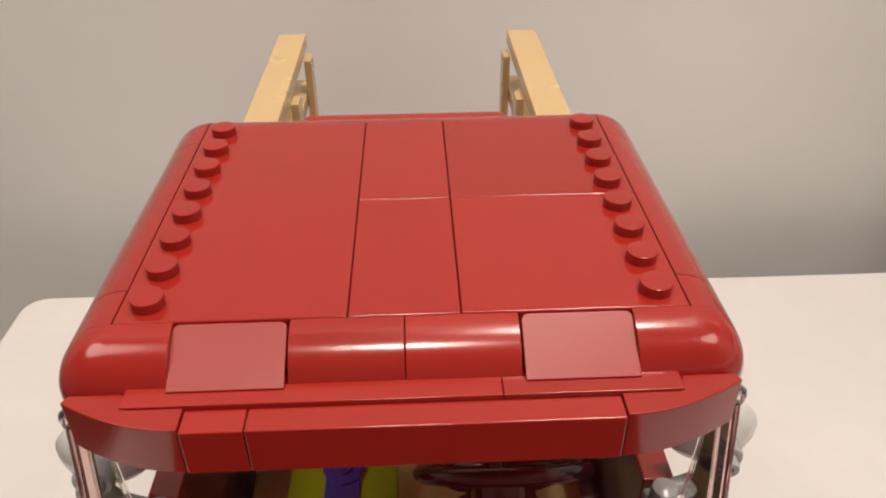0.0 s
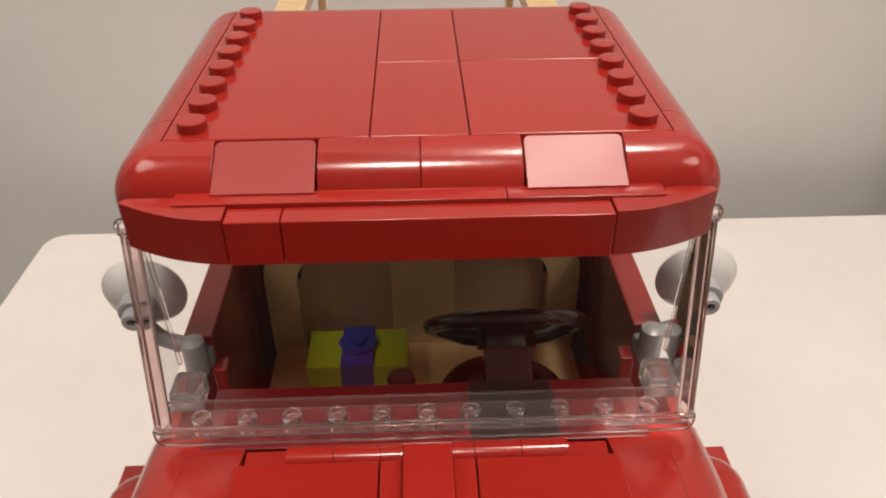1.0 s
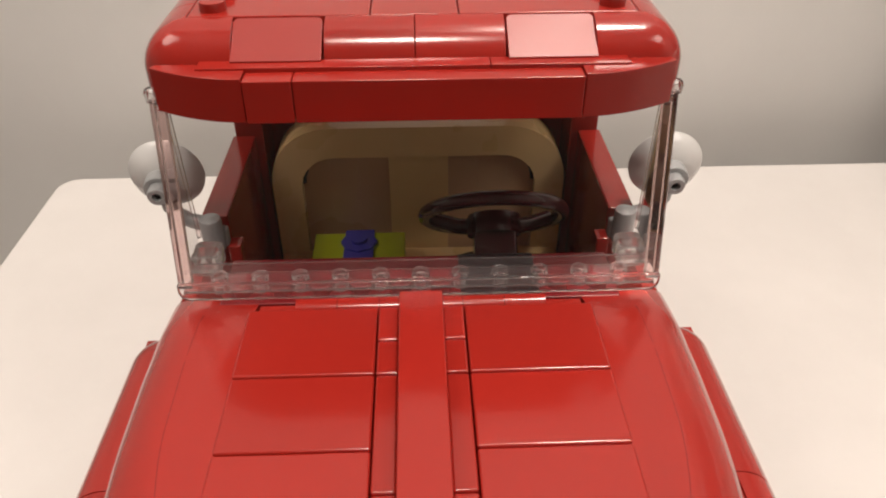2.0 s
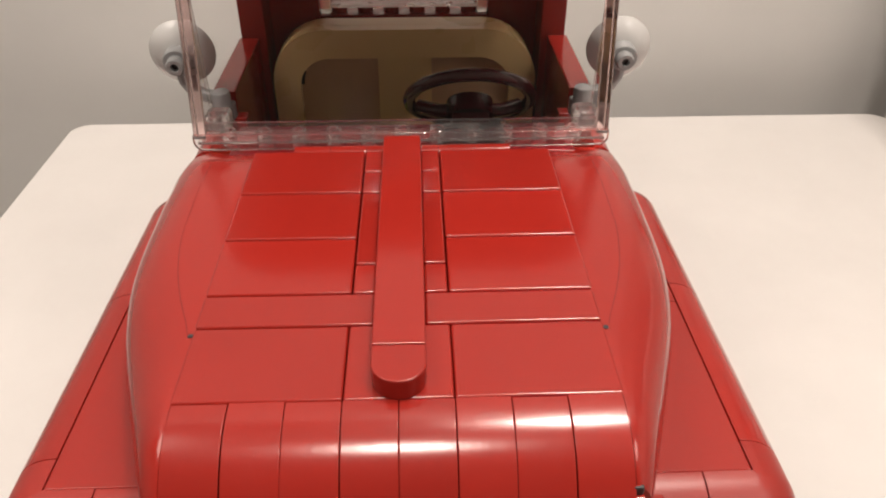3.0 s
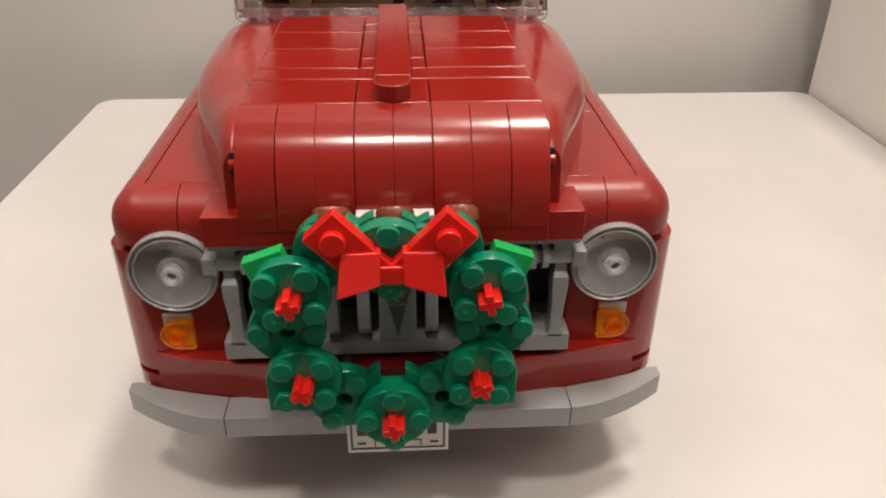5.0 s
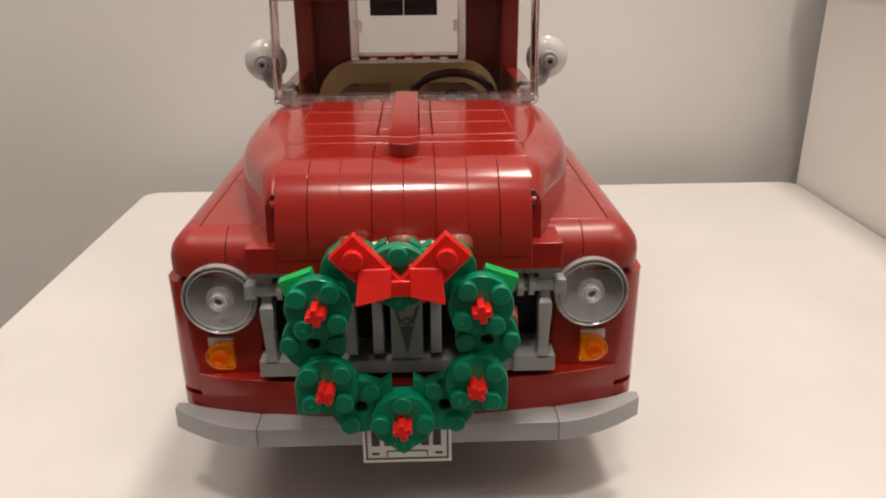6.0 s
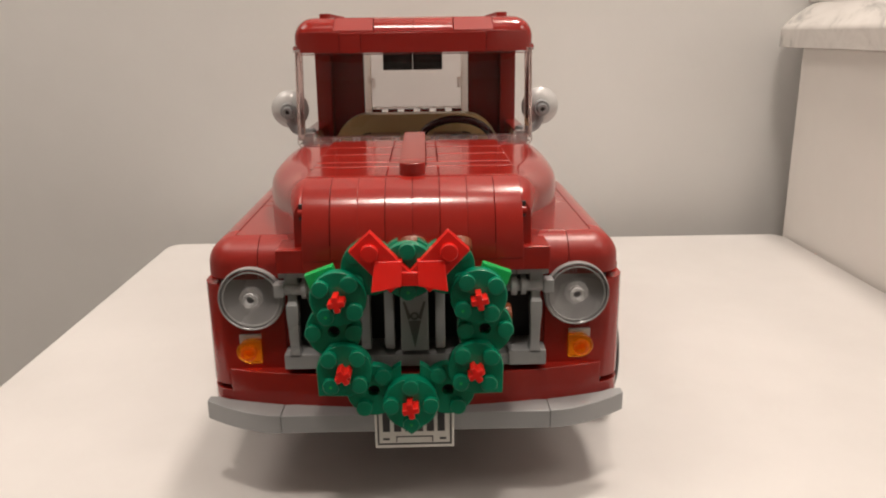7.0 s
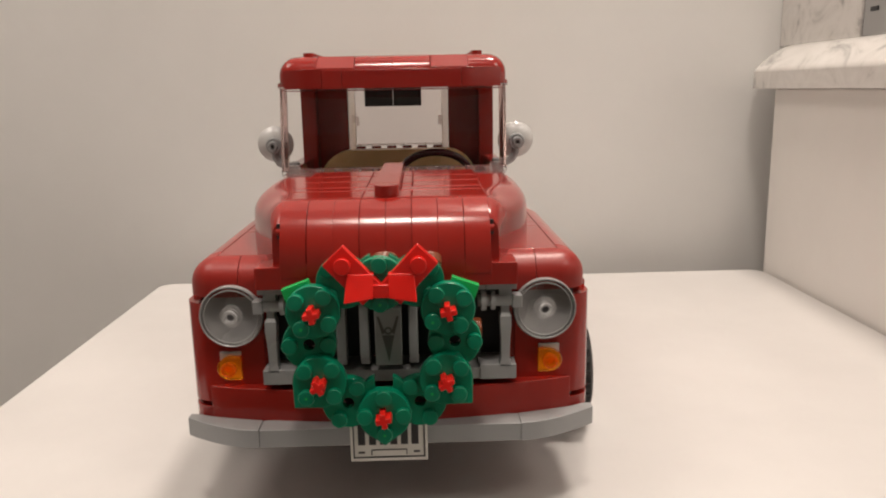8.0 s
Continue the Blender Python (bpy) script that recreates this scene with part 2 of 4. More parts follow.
def thing(name, x, y, z, label, category, group=""):
    ob = new(name)
    ob.location = (x / 1000, y / 1000, z / 1000)
    ob.empty_display_size = 0.01
    return tagged(ob, label, category, group)


def at(x, y, z, rx=0, ry=0, rz=0):
    return pose(x / 1000, y / 1000, z / 1000, rx, ry, rz)


def structure(name, bm, mat, label):
    return tagged(part(name, bm, mat, None), label, name.split("_")[0], kind="structure")


STUD = mesh_of("stud", lathe([(2.42, 0), (2.42, 1.45), (2.35, 1.62), (2.15, 1.72), (0, 1.72)], 24), RED)

# ---- the room ----
WALL_Y, PANEL_X, TABLE_L, TABLE_B = 344.0, 263.0, -180.5, 304.5
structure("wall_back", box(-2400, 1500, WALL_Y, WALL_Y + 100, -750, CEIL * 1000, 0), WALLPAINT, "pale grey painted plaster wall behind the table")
# Side walls, end wall and floor are unseen, added to shape the bounce.
structure("wall_left", box(-2500, -2400, -2600, WALL_Y + 100, -750, CEIL * 1000, 0), UNSEENPAINT, "unseen grey-beige side wall, added to close the room and temper bounced light")
structure("wall_right", box(1500, 1600, -2600, WALL_Y + 100, -750, CEIL * 1000, 0), UNSEENPAINT, "unseen grey-beige side wall, added to close the room and temper bounced light")
structure("wall_front", box(-2500, 1600, -2700, -2600, -750, CEIL * 1000, 0), DIMPAINT, "unseen taupe end wall, added dark to cut bounced light")
structure("floor", box(-2500, 1600, -2700, WALL_Y + 100, -850, -750, 0), UNSEENFLOOR, "unseen grey-brown floor of the room, dark to cut bounced light")
structure("ceiling", box(-2500, 1600, -2700, WALL_Y + 100, CEIL * 1000, CEIL * 1000 + 80, 0), CEILPAINT, "white painted ceiling of the room")

for lx, ly, lw, wide, deep, shape in LAMPS:
    lamp_body = thing("ceiling_lamp", lx * 1000, ly * 1000, CEIL * 1000, "unseen ceiling lamp, assumed flat with a glowing white cover, switched on", "ceiling lamp", "ceiling lamps")
    hw, hd, top = wide * 500, deep * 500, CEIL * 1000
    if shape == "DISK":
        here = Matrix.Translation((lx * 1000, ly * 1000, top))
        part("trim_ring", lathe([(hw, 0), (hw, -12), (hw * 1.08, -12), (hw * 1.12, 0)], 32, here, False), WHITETILE, lamp_body)
        part("cover", drum(hw * 0.99, 4, 0.2, 32, Matrix.Translation((lx * 1000, ly * 1000, top - 8))), GLOW, lamp_body, "glowing warm white cover")
    else:
        cx, cy = lx * 1000, ly * 1000
        part("frame", join(box(cx - hw - 10, cx + hw + 10, cy - hd - 10, cy - hd, top - 14, top, 1), box(cx - hw - 10, cx + hw + 10, cy + hd, cy + hd + 10, top - 14, top, 1),
                           box(cx - hw - 10, cx - hw, cy - hd, cy + hd, top - 14, top, 1), box(cx + hw, cx + hw + 10, cy - hd, cy + hd, top - 14, top, 1)), WHITETILE, lamp_body)
        part("cover", box(cx - hw, cx + hw, cy - hd, cy + hd, top - 9, top - 4, 0.5), GLOW, lamp_body, "glowing warm white cover")


def rounded_rect(x0, x1, y0, y1, r, seg=8):
    out = []
    for cx, cy, a0 in ((x1 - r, y1 - r, 0), (x0 + r, y1 - r, 90), (x0 + r, y0 + r, 180), (x1 - r, y0 + r, 270)):
        for k in range(seg + 1):
            a = radians(a0 + 90 * k / seg)
            out.append((cx + r * math.cos(a), cy + r * math.sin(a)))
    return out


table = thing("table", 40, 90, -750, "plain white laminate table with rounded corners standing by the wall", "table")
part("tabletop", prism(rounded_rect(TABLE_L, PANEL_X - 1.6, -62, TABLE_B, 11), "z", -28, 0, 2.0, 3), TABLETOP, table)
for tx in (TABLE_L + 45, PANEL_X - 60):
    for ty in (-30, TABLE_B - 45):
        part("leg", lathe([(14, -750), (20, -28)], 20, Matrix.Translation((tx, ty, 0))), TABLETOP, table)

cabinet = thing("kitchen_cabinet", 560, -140, -750, "white painted kitchen cabinet side panel standing against the table", "cabinet")
part("side_panel", box(PANEL_X, 1100, -900, TABLE_B, -750, 131.0, 1.2), PANELPAINT, cabinet)
worktop = thing("worktop", 560, -140, 131, "white marble worktop with grey veins and a rounded front edge", "worktop")
SIDE = [(0.0, 131.3), (0.0, 142.6), (0.5, 144.4), (1.8, 146.4), (5, 149.6), (10, 154.0), (15, 157.6), (19, 159.8), (24, 161.3)]
rows = []
for inset, z in SIDE:
    row = [(254 + inset, -900, z), (254 + inset, 316, z)]
    row += [(278 - (24 - inset) * math.cos(radians(a)), 316 + (24 - inset) * math.sin(radians(a)), z) for a in range(10, 91, 10)]
    row += [(1100, 340 - inset, z), (1100, -900, z)]
    rows.append(row)
part("slab", loft(rows, True, True), MARBLE, worktop)
splash = thing("backsplash", 290, 300, 161, "grey-veined white marble upstand on the worktop", "upstand")
part("slab", box(282, 298, 237, 343.4, 161.6, 420, 0.8), MARBLE, splash)
socket = thing("wall_socket", 290, 180, 162, "dark grey steel socket plate above the worktop", "socket")
part("plate", box(283, 298, 90, 236.4, 161.6, 300, 1.5), STEEL, socket)
for sz, sy in ((176.0, 220.5), (181.5, 209.0), (176.0, 197.0)):
    # Slots are not cut; black bars stand for the shade in them.
    part("slot", box(282.4, 284, sy, sy + 8, sz, sz + 2.8, 0.4), INKSHADE, socket, "black bar for the shade in a slot")

# ---- the toy truck ----
truck = thing("toy_pickup_truck", 0, 115, 0, "glossy dark red brick-built toy pickup truck parked on the white table", "toy truck")
G = 0.06   # half a joint between neighbouring pieces


def tile(name, x0, x1, y0, y1, z0, z1, parent, m=None, b=0.32):
    bm = box(x0 + G, x1 - G, y0 + G, y1 - G, z0, z1, b)
    if m is not None:
        bm.transform(m)
    return part(name, bm, RED, parent)


lay_from(CAB_Y)
# roof: a core, flat tiles, stud rows, rounded edges
ROOF = 149.8
roof = part("roof", box(-40.6, 40.6, 102.5, 172, 139.5, 146.3, 0.4), RED, truck)
tile("tile", -8, 8, 106, 138, 146.4, ROOF, roof)
tile("tile", -8, 8, 138, 170, 146.4, ROOF, roof)
tile("tile", -40.6, -8, 106, 170, 146.4, ROOF, roof)
tile("tile", 8, 40.6, 106, 138, 146.4, ROOF, roof)
tile("tile", 8, 40.6, 138, 170, 146.4, ROOF, roof)
for s in (-1, 1):
    for k in range(8):
        piece("stud", STUD, roof, at(s * 36.5, 110 + 8 * k, ROOF))
R = 8.0


def edge_profile(u0, z1, r, sign, base):
    """Outline of a rounded edge: flat top at u0, curving down and outwards by r."""
    return [(u0, base)] + [(u0, z1)] + [(u0 + sign * r * math.sin(radians(a)), z1 - r + r * math.cos(radians(a))) for a in range(9, 91, 9)] + [(u0 + sign * r, base)]


def tall_corner(cx, cy, ztop, sx, sy, r, base, n=10, p=1.0):
    """A rounded upright corner with a ball top."""
    rows = []
    for z, rr in [(base, r)] + [(ztop - r + r * math.sin(radians(90 * i / n)), r * math.cos(radians(90 * i / n))) for i in range(n)] + [(ztop, 0.02)]:
        rows.append([(cx, cy, z)] + [(cx + sx * rr * math.sin(radians(90 * k / n)) ** p, cy + sy * rr * abs(math.cos(radians(90 * k / n))) ** p, z) for k in range(n + 1)])
    return loft(rows, True, True)


for s in (-1, 1):
    part("roof_edge", prism([(s * u, v) for u, v in edge_profile(40.7, ROOF - 0.1, R, 1, 137.2)], "y", 113.9, 162, 0.12), RED, roof)
    part("roof_edge", prism([(s * u, v) for u, v in edge_profile(40.7, ROOF - 0.1, R, 1, 137.2)], "y", 106.1, 113.7, 0.12), RED, roof)
    part("roof_edge", prism([(s * u, v) for u, v in edge_profile(40.7, ROOF - 0.1, R, 1, 137.2)], "y", 162.2, 170, 0.12), RED, roof)
    part("roof_corner", join(tall_corner(s * 40.7, 106.0, ROOF - 0.1, s, -1, R, 137.3, 12, 0.72),
                             prism(edge_profile(106.0, ROOF - 0.1, R, -1, 137.3), "x", *sorted((s * 32.1, s * 40.7)), 0.0)), RED, roof)
    part("roof_corner", tall_corner(s * 40.7, 170.0, ROOF - 0.1, s, 1, R, 139.5), RED, roof)
    # the smooth sloping tile between corner and middle
    slope = box(-7.9, 7.9, -4.85, 4.75, -3.0, 0.0, 0.0)
    bmesh.ops.bevel(slope, geom=[e for e in slope.edges if abs(e.verts[0].co.z - e.verts[1].co.z) > 1 and e.verts[0].co.y > 0], offset=1.1, segments=4, profile=0.5, affect="EDGES")
    soften(slope, 0.15)
    slope.transform(Matrix.Translation((s * 24.2, 101.6, 147.2)) @ Matrix.Rotation(radians(30.5), 4, "X"))
    part("sloping_tile", slope, SCUFFED, roof, "scuffed dark red sloping tile")
    part("slope_backing", box(*sorted((s * 16.2, s * 31.8)), 101.5, 106, 140, 145.5, 0.1), MAROONSHADE, roof)
part("roof_edge", prism(edge_profile(106.0, ROOF - 0.15, R, -1, 139.5), "x", -15.9, -0.08, 0.12), BRICKRED, roof)
part("roof_edge", prism(edge_profile(106.0, ROOF - 0.15, R, -1, 139.5), "x", 0.08, 15.9, 0.12), BRICKRED, roof)
part("roof_edge", prism(edge_profile(170.0, ROOF - 0.15, R, 1, 139.5), "x", -40.6, 40.6, 0.12), RED, roof)

# the sun visor over the windscreen
visor = part("sun_visor", box(-43.0, 43.0, 97.4, 101, 137.6, 143.6, 0.3), RED, truck, "glossy dark red sun visor over the windscreen")
part("front_block", box(-29.2 + G, -20.8 - G, 90.9, 95.0, 136.1, 143.8, 0.25), RED, visor)
part("front_block", box(-20.8 + G, 28.8 - G, 90.9, 95.0, 136.1, 143.8, 0.25), RED, visor)
part("top_strip", box(-37.6, 13.0 - G, 95.1, 98.6, 137.6, 144.5, 0.15), RED, visor)
part("top_strip", box(13.0 + G, 37.4, 95.1, 98.6, 137.6, 144.5, 0.15), RED, visor)
for s, x0 in ((-1, 29.2), (1, 28.8)):
    outer = [(s * (x0 + G), 91.1)] + [(s * (x0 + (45.8 - x0) * k / 10), 91.1 + 5.6 * (k / 10) ** 1.9) for k in range(1, 11)]
    outer += [(s * 45.2, 98.0), (s * 37.9, 98.0), (s * 36.7, 95.05), (s * (x0 + G), 95.05)]
    part("curved_end", prism(outer, "z", 136.2, 144.2, 0.18), RED, visor)

# windscreen: a clear moulded part with a thick foot and corner posts
def foot_outline(w, z0, z1, r):
    low = [(-w + r - r * math.sin(radians(a)), z0 + r - r * math.cos(radians(a))) for a in range(90, -1, -15)]
    return [(-w, z1)] + low + [(-u, v) for u, v in low[::-1]] + [(w, z1)]


foot = join(prism(foot_outline(47.4, 99.3, 103.2, 2.2), "y", 88.3, 89.5, 0.35, 3), box(-46.6, 46.6, 89.6, 95.2, 100.5, 101.1, 0.2), box(-46.6, 46.6, 95.3, 96.0, 100.5, 103.0, 0.2))
wind = part("windscreen", foot, CLEAR, truck, "clear moulded plastic windscreen with a row of tubes along its foot")
wind.visible_shadow = False
rake = 0.29


def raked(y, z):
    return y + (z - 102.0) * rake


glass = bmesh.new()
gv = [glass.verts.new(c) for c in ((-45.6, 89.0, 102), (45.6, 89.0, 102), (46.2, raked(89.0, 137.4), 137.4), (-46.2, raked(89.0, 137.4), 137.4))]
glass.faces.new(gv)
ob = part("front_pane", glass, PANE, wind)
ob.visible_shadow = False
ob = part("top_bar", box(-47.0, 47.0, 98.3, 99.6, 135.2, 136.6, 0.4), CLEAR, wind)
ob.visible_shadow = False
for s in (-1, 1):
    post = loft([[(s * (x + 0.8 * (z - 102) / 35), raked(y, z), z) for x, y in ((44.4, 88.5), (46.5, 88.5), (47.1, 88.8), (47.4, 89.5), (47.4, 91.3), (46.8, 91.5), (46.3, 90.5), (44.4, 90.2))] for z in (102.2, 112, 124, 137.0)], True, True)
    ob = part("corner_post", soften(post, 0.25, 2, 40), REFLECTEDRED, wind, "clear corner post, tinted for the red it reflects")
    ob.visible_shadow = False
    ob = part("post_knob", lathe([(1.1, -1.0), (1.3, 0.4), (1.1, 1.2), (0.6, 1.6), (0, 1.7)], 18, Matrix.Translation((s * 47.8, raked(90.2, 137.4), 137.4))), CLEAR, wind)
    ob.visible_shadow = False
    side = bmesh.new()
    side.faces.new([side.verts.new(c) for c in ((s * 47.1, raked(91.5, 102), 102), (s * 47.1, 106.8, 102), (s * 47.9, 106.8, 137.4), (s * 47.9, raked(91.5, 137.4), 137.4))])
    ob = part("side_pane", side, PANE, wind)
    ob.visible_shadow = False
    ob = part("side_bar", loft([[(s * (x + 0.8 * (z - 102) / 35), y, z) for x, y in ((46.8, 106.4), (47.5, 106.4), (47.5, 107.1), (46.8, 107.1))] for z in (102, 137.4)], True, True), CLEAR, wind)
    ob.visible_shadow = False
    ob = part("foot_block", box(*sorted((s * 41.0, s * 46.9)), 96.3, 103.4, 98.4, 103.8, 1.3), DIMCLEAR, wind)
    ob.visible_shadow = False
clear_tube = mesh_of("foot_stud", join(lathe([(1.75, 1.6), (1.75, 2.7), (1.6, 2.9), (1.05, 2.9), (1.0, 1.7), (1.75, 1.6)], 20, None, False),
                                       lathe([(1.6, -0.3), (1.6, 0.85), (1.0, 0.85), (1.0, -0.3), (1.6, -0.3)], 20, None, False)), CLEAR)
for k in range(11):
    ob = piece("foot_stud", clear_tube, wind, at(-40 + 8 * k, 92.4, 99.6))
    ob.visible_shadow = False

lay_from(0)
# hood: front row of curved bricks, flat tiles, inset tiles, middle strip, fairings
HOOD = 101.8
hood = part("hood", box(-31.5, 31.5, -8, 74, 82, 96.3, 0.3), RED, truck, "glossy dark red hood built of smooth tiles and curved bricks")
curve = [(0, 80), (0, HOOD)] + [(-16.2 * math.sin(radians(a)), 83 + (HOOD - 83) * math.cos(radians(a))) for a in range(6, 91, 6)] + [(-16.2, 80)]
# each brick sits a little differently
BRICK_TILT = (0.35, -0.3, 0.2, -0.22, 0.16, -0.28, 0.6, -0.45)
front_brick = mesh_of("curved_brick", prism(curve, "x", -3.945, 3.945, 0.14), BRICKRED)
for k in range(8):
    piece("curved_brick", front_brick, hood, at(-28 + 8 * k, 0, 0) @ Matrix.Translation((0, 0, 0.085)) @ pose(0, 0, 0, BRICK_TILT[k], 0, BRICK_TILT[-1 - k] * 0.5) @ Matrix.Translation((0, 0, -0.085)))
# the deck rises a little towards the windscreen
RISE = 0.3
DECK = Matrix.Translation((0, 0, HOOD)) @ Matrix.Rotation(radians(RISE), 4, "X")
for x0, x1 in ((-32.4, -8), (-8, 8), (8, 32.4)):
    tile("tile", x0, x1, 0, 16, -4, 0.05, hood, DECK, 0.5)
tile("tile", -32.4, -4, 16, 24, -4, 0.15, hood, DECK, 0.5)
tile("tile", 4, 32.4, 16, 24, -4, 0.15, hood, DECK, 0.5)
for s in (-1, 1):
    for y0, y1, up in ((24, 40, 0.25), (40, 56, 0.35), (56, 73.6, 0.45)):
        tile("tile", *sorted((s * 8.08, s * 32.4)), y0, y1, -4, up, hood, DECK, 0.5)
    for y0, y1, up in ((24, 32, 0.2), (32, 56, 0.3), (56, 64.4, 0.4), (64.4, 73.6, 0.45)):
        tile("narrow_tile", *sorted((s * 4, s * 8)), y0, y1, -4, up, hood, DECK, 0.5)
strip = [(-4, 7.4), (-4, 3.5)] + [(-4 * math.cos(radians(a)), 3.5 - 3.8 * math.sin(radians(a))) for a in range(10, 171, 10)] + [(4, 3.5), (4, 7.4)]
for bm in (prism(strip, "z", 0.0, 3.7, 0.3), box(-4, 4, 7.55, 74.2, -3, 3.7, 0.3)):
    bm.transform(DECK)
    part("hood_strip", bm, RED, hood)


def lerp_table(t, rows):
    for (a, va), (b, vb) in zip(rows, rows[1:]):
        if t <= b:
            k = max(0.0, (t - a) / (b - a))
            return va + (vb - va) * k
    return rows[-1][1]


def smooth_table(t, rows, w=4.0):
    return sum(lerp_table(t + d, rows) for d in (-w, -w / 2, 0, w / 2, w)) / 5


SIDE_X = [(-30, 27), (-12, 34.6), (-5, 37.2), (5, 41.0), (15, 44.5), (24, 47.4), (37, 50.0), (50, 51.2), (65, 51.5), (120, 51.5)]
INN = [(-30, 32.1), (14, 32.3), (21, 35.4), (31, 38.6), (42, 40.6), (62, 41.2), (120, 41.5)]


def drop(y):
    """How far the hood's sides fall towards the foot of the windscreen."""
    return max(0.0, y - 62) * 0.08 + max(0.0, y - 73) * 0.32


def hood_top(y):
    return HOOD - 0.15 + y * math.tan(radians(RISE)) if y >= 0 else 83 + (HOOD - 83.3) * math.sqrt(max(0.0, 1 - (y / 16.2) ** 2))


for s in (-1, 1):
    ys = [-11.6, -10.5, -9, -7, -5, -2.5, 0] + [2 + 5 * k for k in range(17)] + [86.4]
    rows = []
    for y in ys:
        xi, xo, zt = smooth_table(y, INN) + 4.5 * min(1.0, max(0.0, (y - 68) / 16)), smooth_table(y, SIDE_X), hood_top(y)
        zt -= drop(y)
        mid = min(92.8 - 1.8 * min(1.0, max(0.0, (y - 32) / 20)), zt - 4.5)
        row = [(s * 32.05, y, 79)] + [(s * 32.05, y, zt)]
        for k in range(17):
            a = radians(90 * k / 16)
            row.append((s * (xi + (xo - xi) * math.sin(a) ** 1.2), y, mid + (zt - mid) * math.cos(a) ** 0.95))
        row += [(s * (xo + 0.05), y, mid - 1.0), (s * (xo + 0.1), y, mid - 3.0), (s * (xo + 0.3), y, 79.5)]
        rows.append(row)
    part("fairing", loft(rows, True, True), RED, hood)
    # the thin joint between flat deck and fairing curve
    seam = [(s * (smooth_table(y, INN) + 0.1), y, hood_top(y) - drop(y) - 0.02) for y in range(15, 78, 3)]
    part("joint_line", tube(seam, 0.05, 6), MAROONSHADE, hood)
    # No hole is cut; a black box stands for its shade.
    part("side_hole", box(*sorted((s * 31.6, s * 33.1)), -11.85, -10.2, 91.2, 96.0, 0.2), INKSHADE, hood, "black box for the shade in the pin hole")
    part("hole_pin", tube([(s * 31.6, -12.0, 93.4), (s * 33.2, -12.0, 93.4)], 1.1, 14), RED, hood)
    part("screw_mark", drum(0.45, 0.12, 0.02, 12, Matrix.Translation((s * 32.6, 14.4, hood_top(14.4)))), INKSHADE, hood, "tiny dark mould mark")
part("lip", join(box(-40.0, 40.0, -15.6, 2, 76.2, 83.2, 0.25), box(-32.3, 32.3, -16.0, 2, 76.3, 84.5, 0.2)), RED, hood)
part("front_block", box(-8.0, 8.0, -19.2, -16.1, 79.5, 84.8, 0.3), PALE, truck, "pale grey block under the hood edge")

cowl = part("cowl", box(-41.5, 41.5, 73.8, 80.3, 84, 95.0, 0.3), RED, truck)
# The floor's dark colour stands in for shade under the windscreen foot.
part("cowl_floor", box(-41.5, 41.5, 89.9, 99.4, 82, 89.5, 0.2), MAROONSHADE, cowl, "plate under the windscreen foot, darkened for the shade there")
for x0, x1 in ((-24, -16), (-16, -8), (-8, -4.2), (4.2, 8), (8, 16), (16, 24)):
    part("hinge", join(box(x0 + G, x1 - G, 74.6, 80.0, 94.0, 99.0, 0.2), tube([(x0 + G, 76.6, 99.9), (x1 - G, 76.6, 99.9)], 2.1, 24)), RED, cowl)
for s in (-1, 1):
    tile("cowl_tile", *sorted((s * 24.4, s * 31.8)), 75.2, 80.0, 94, 98.4, cowl)
    part("shoulder", loft([[(s * 40, y, 79)] + [(s * (46.0 + 4.5 * math.sin(radians(9 * k))), y, 91.8 + 4.5 * math.cos(radians(9 * k))) for k in range(11)] + [(s * 50.8, y, 79)] for y in (86.4, 93, 99.3)], True, True), RED, cowl)

# fenders and front body
FEND = 84.0
FR = 7.0
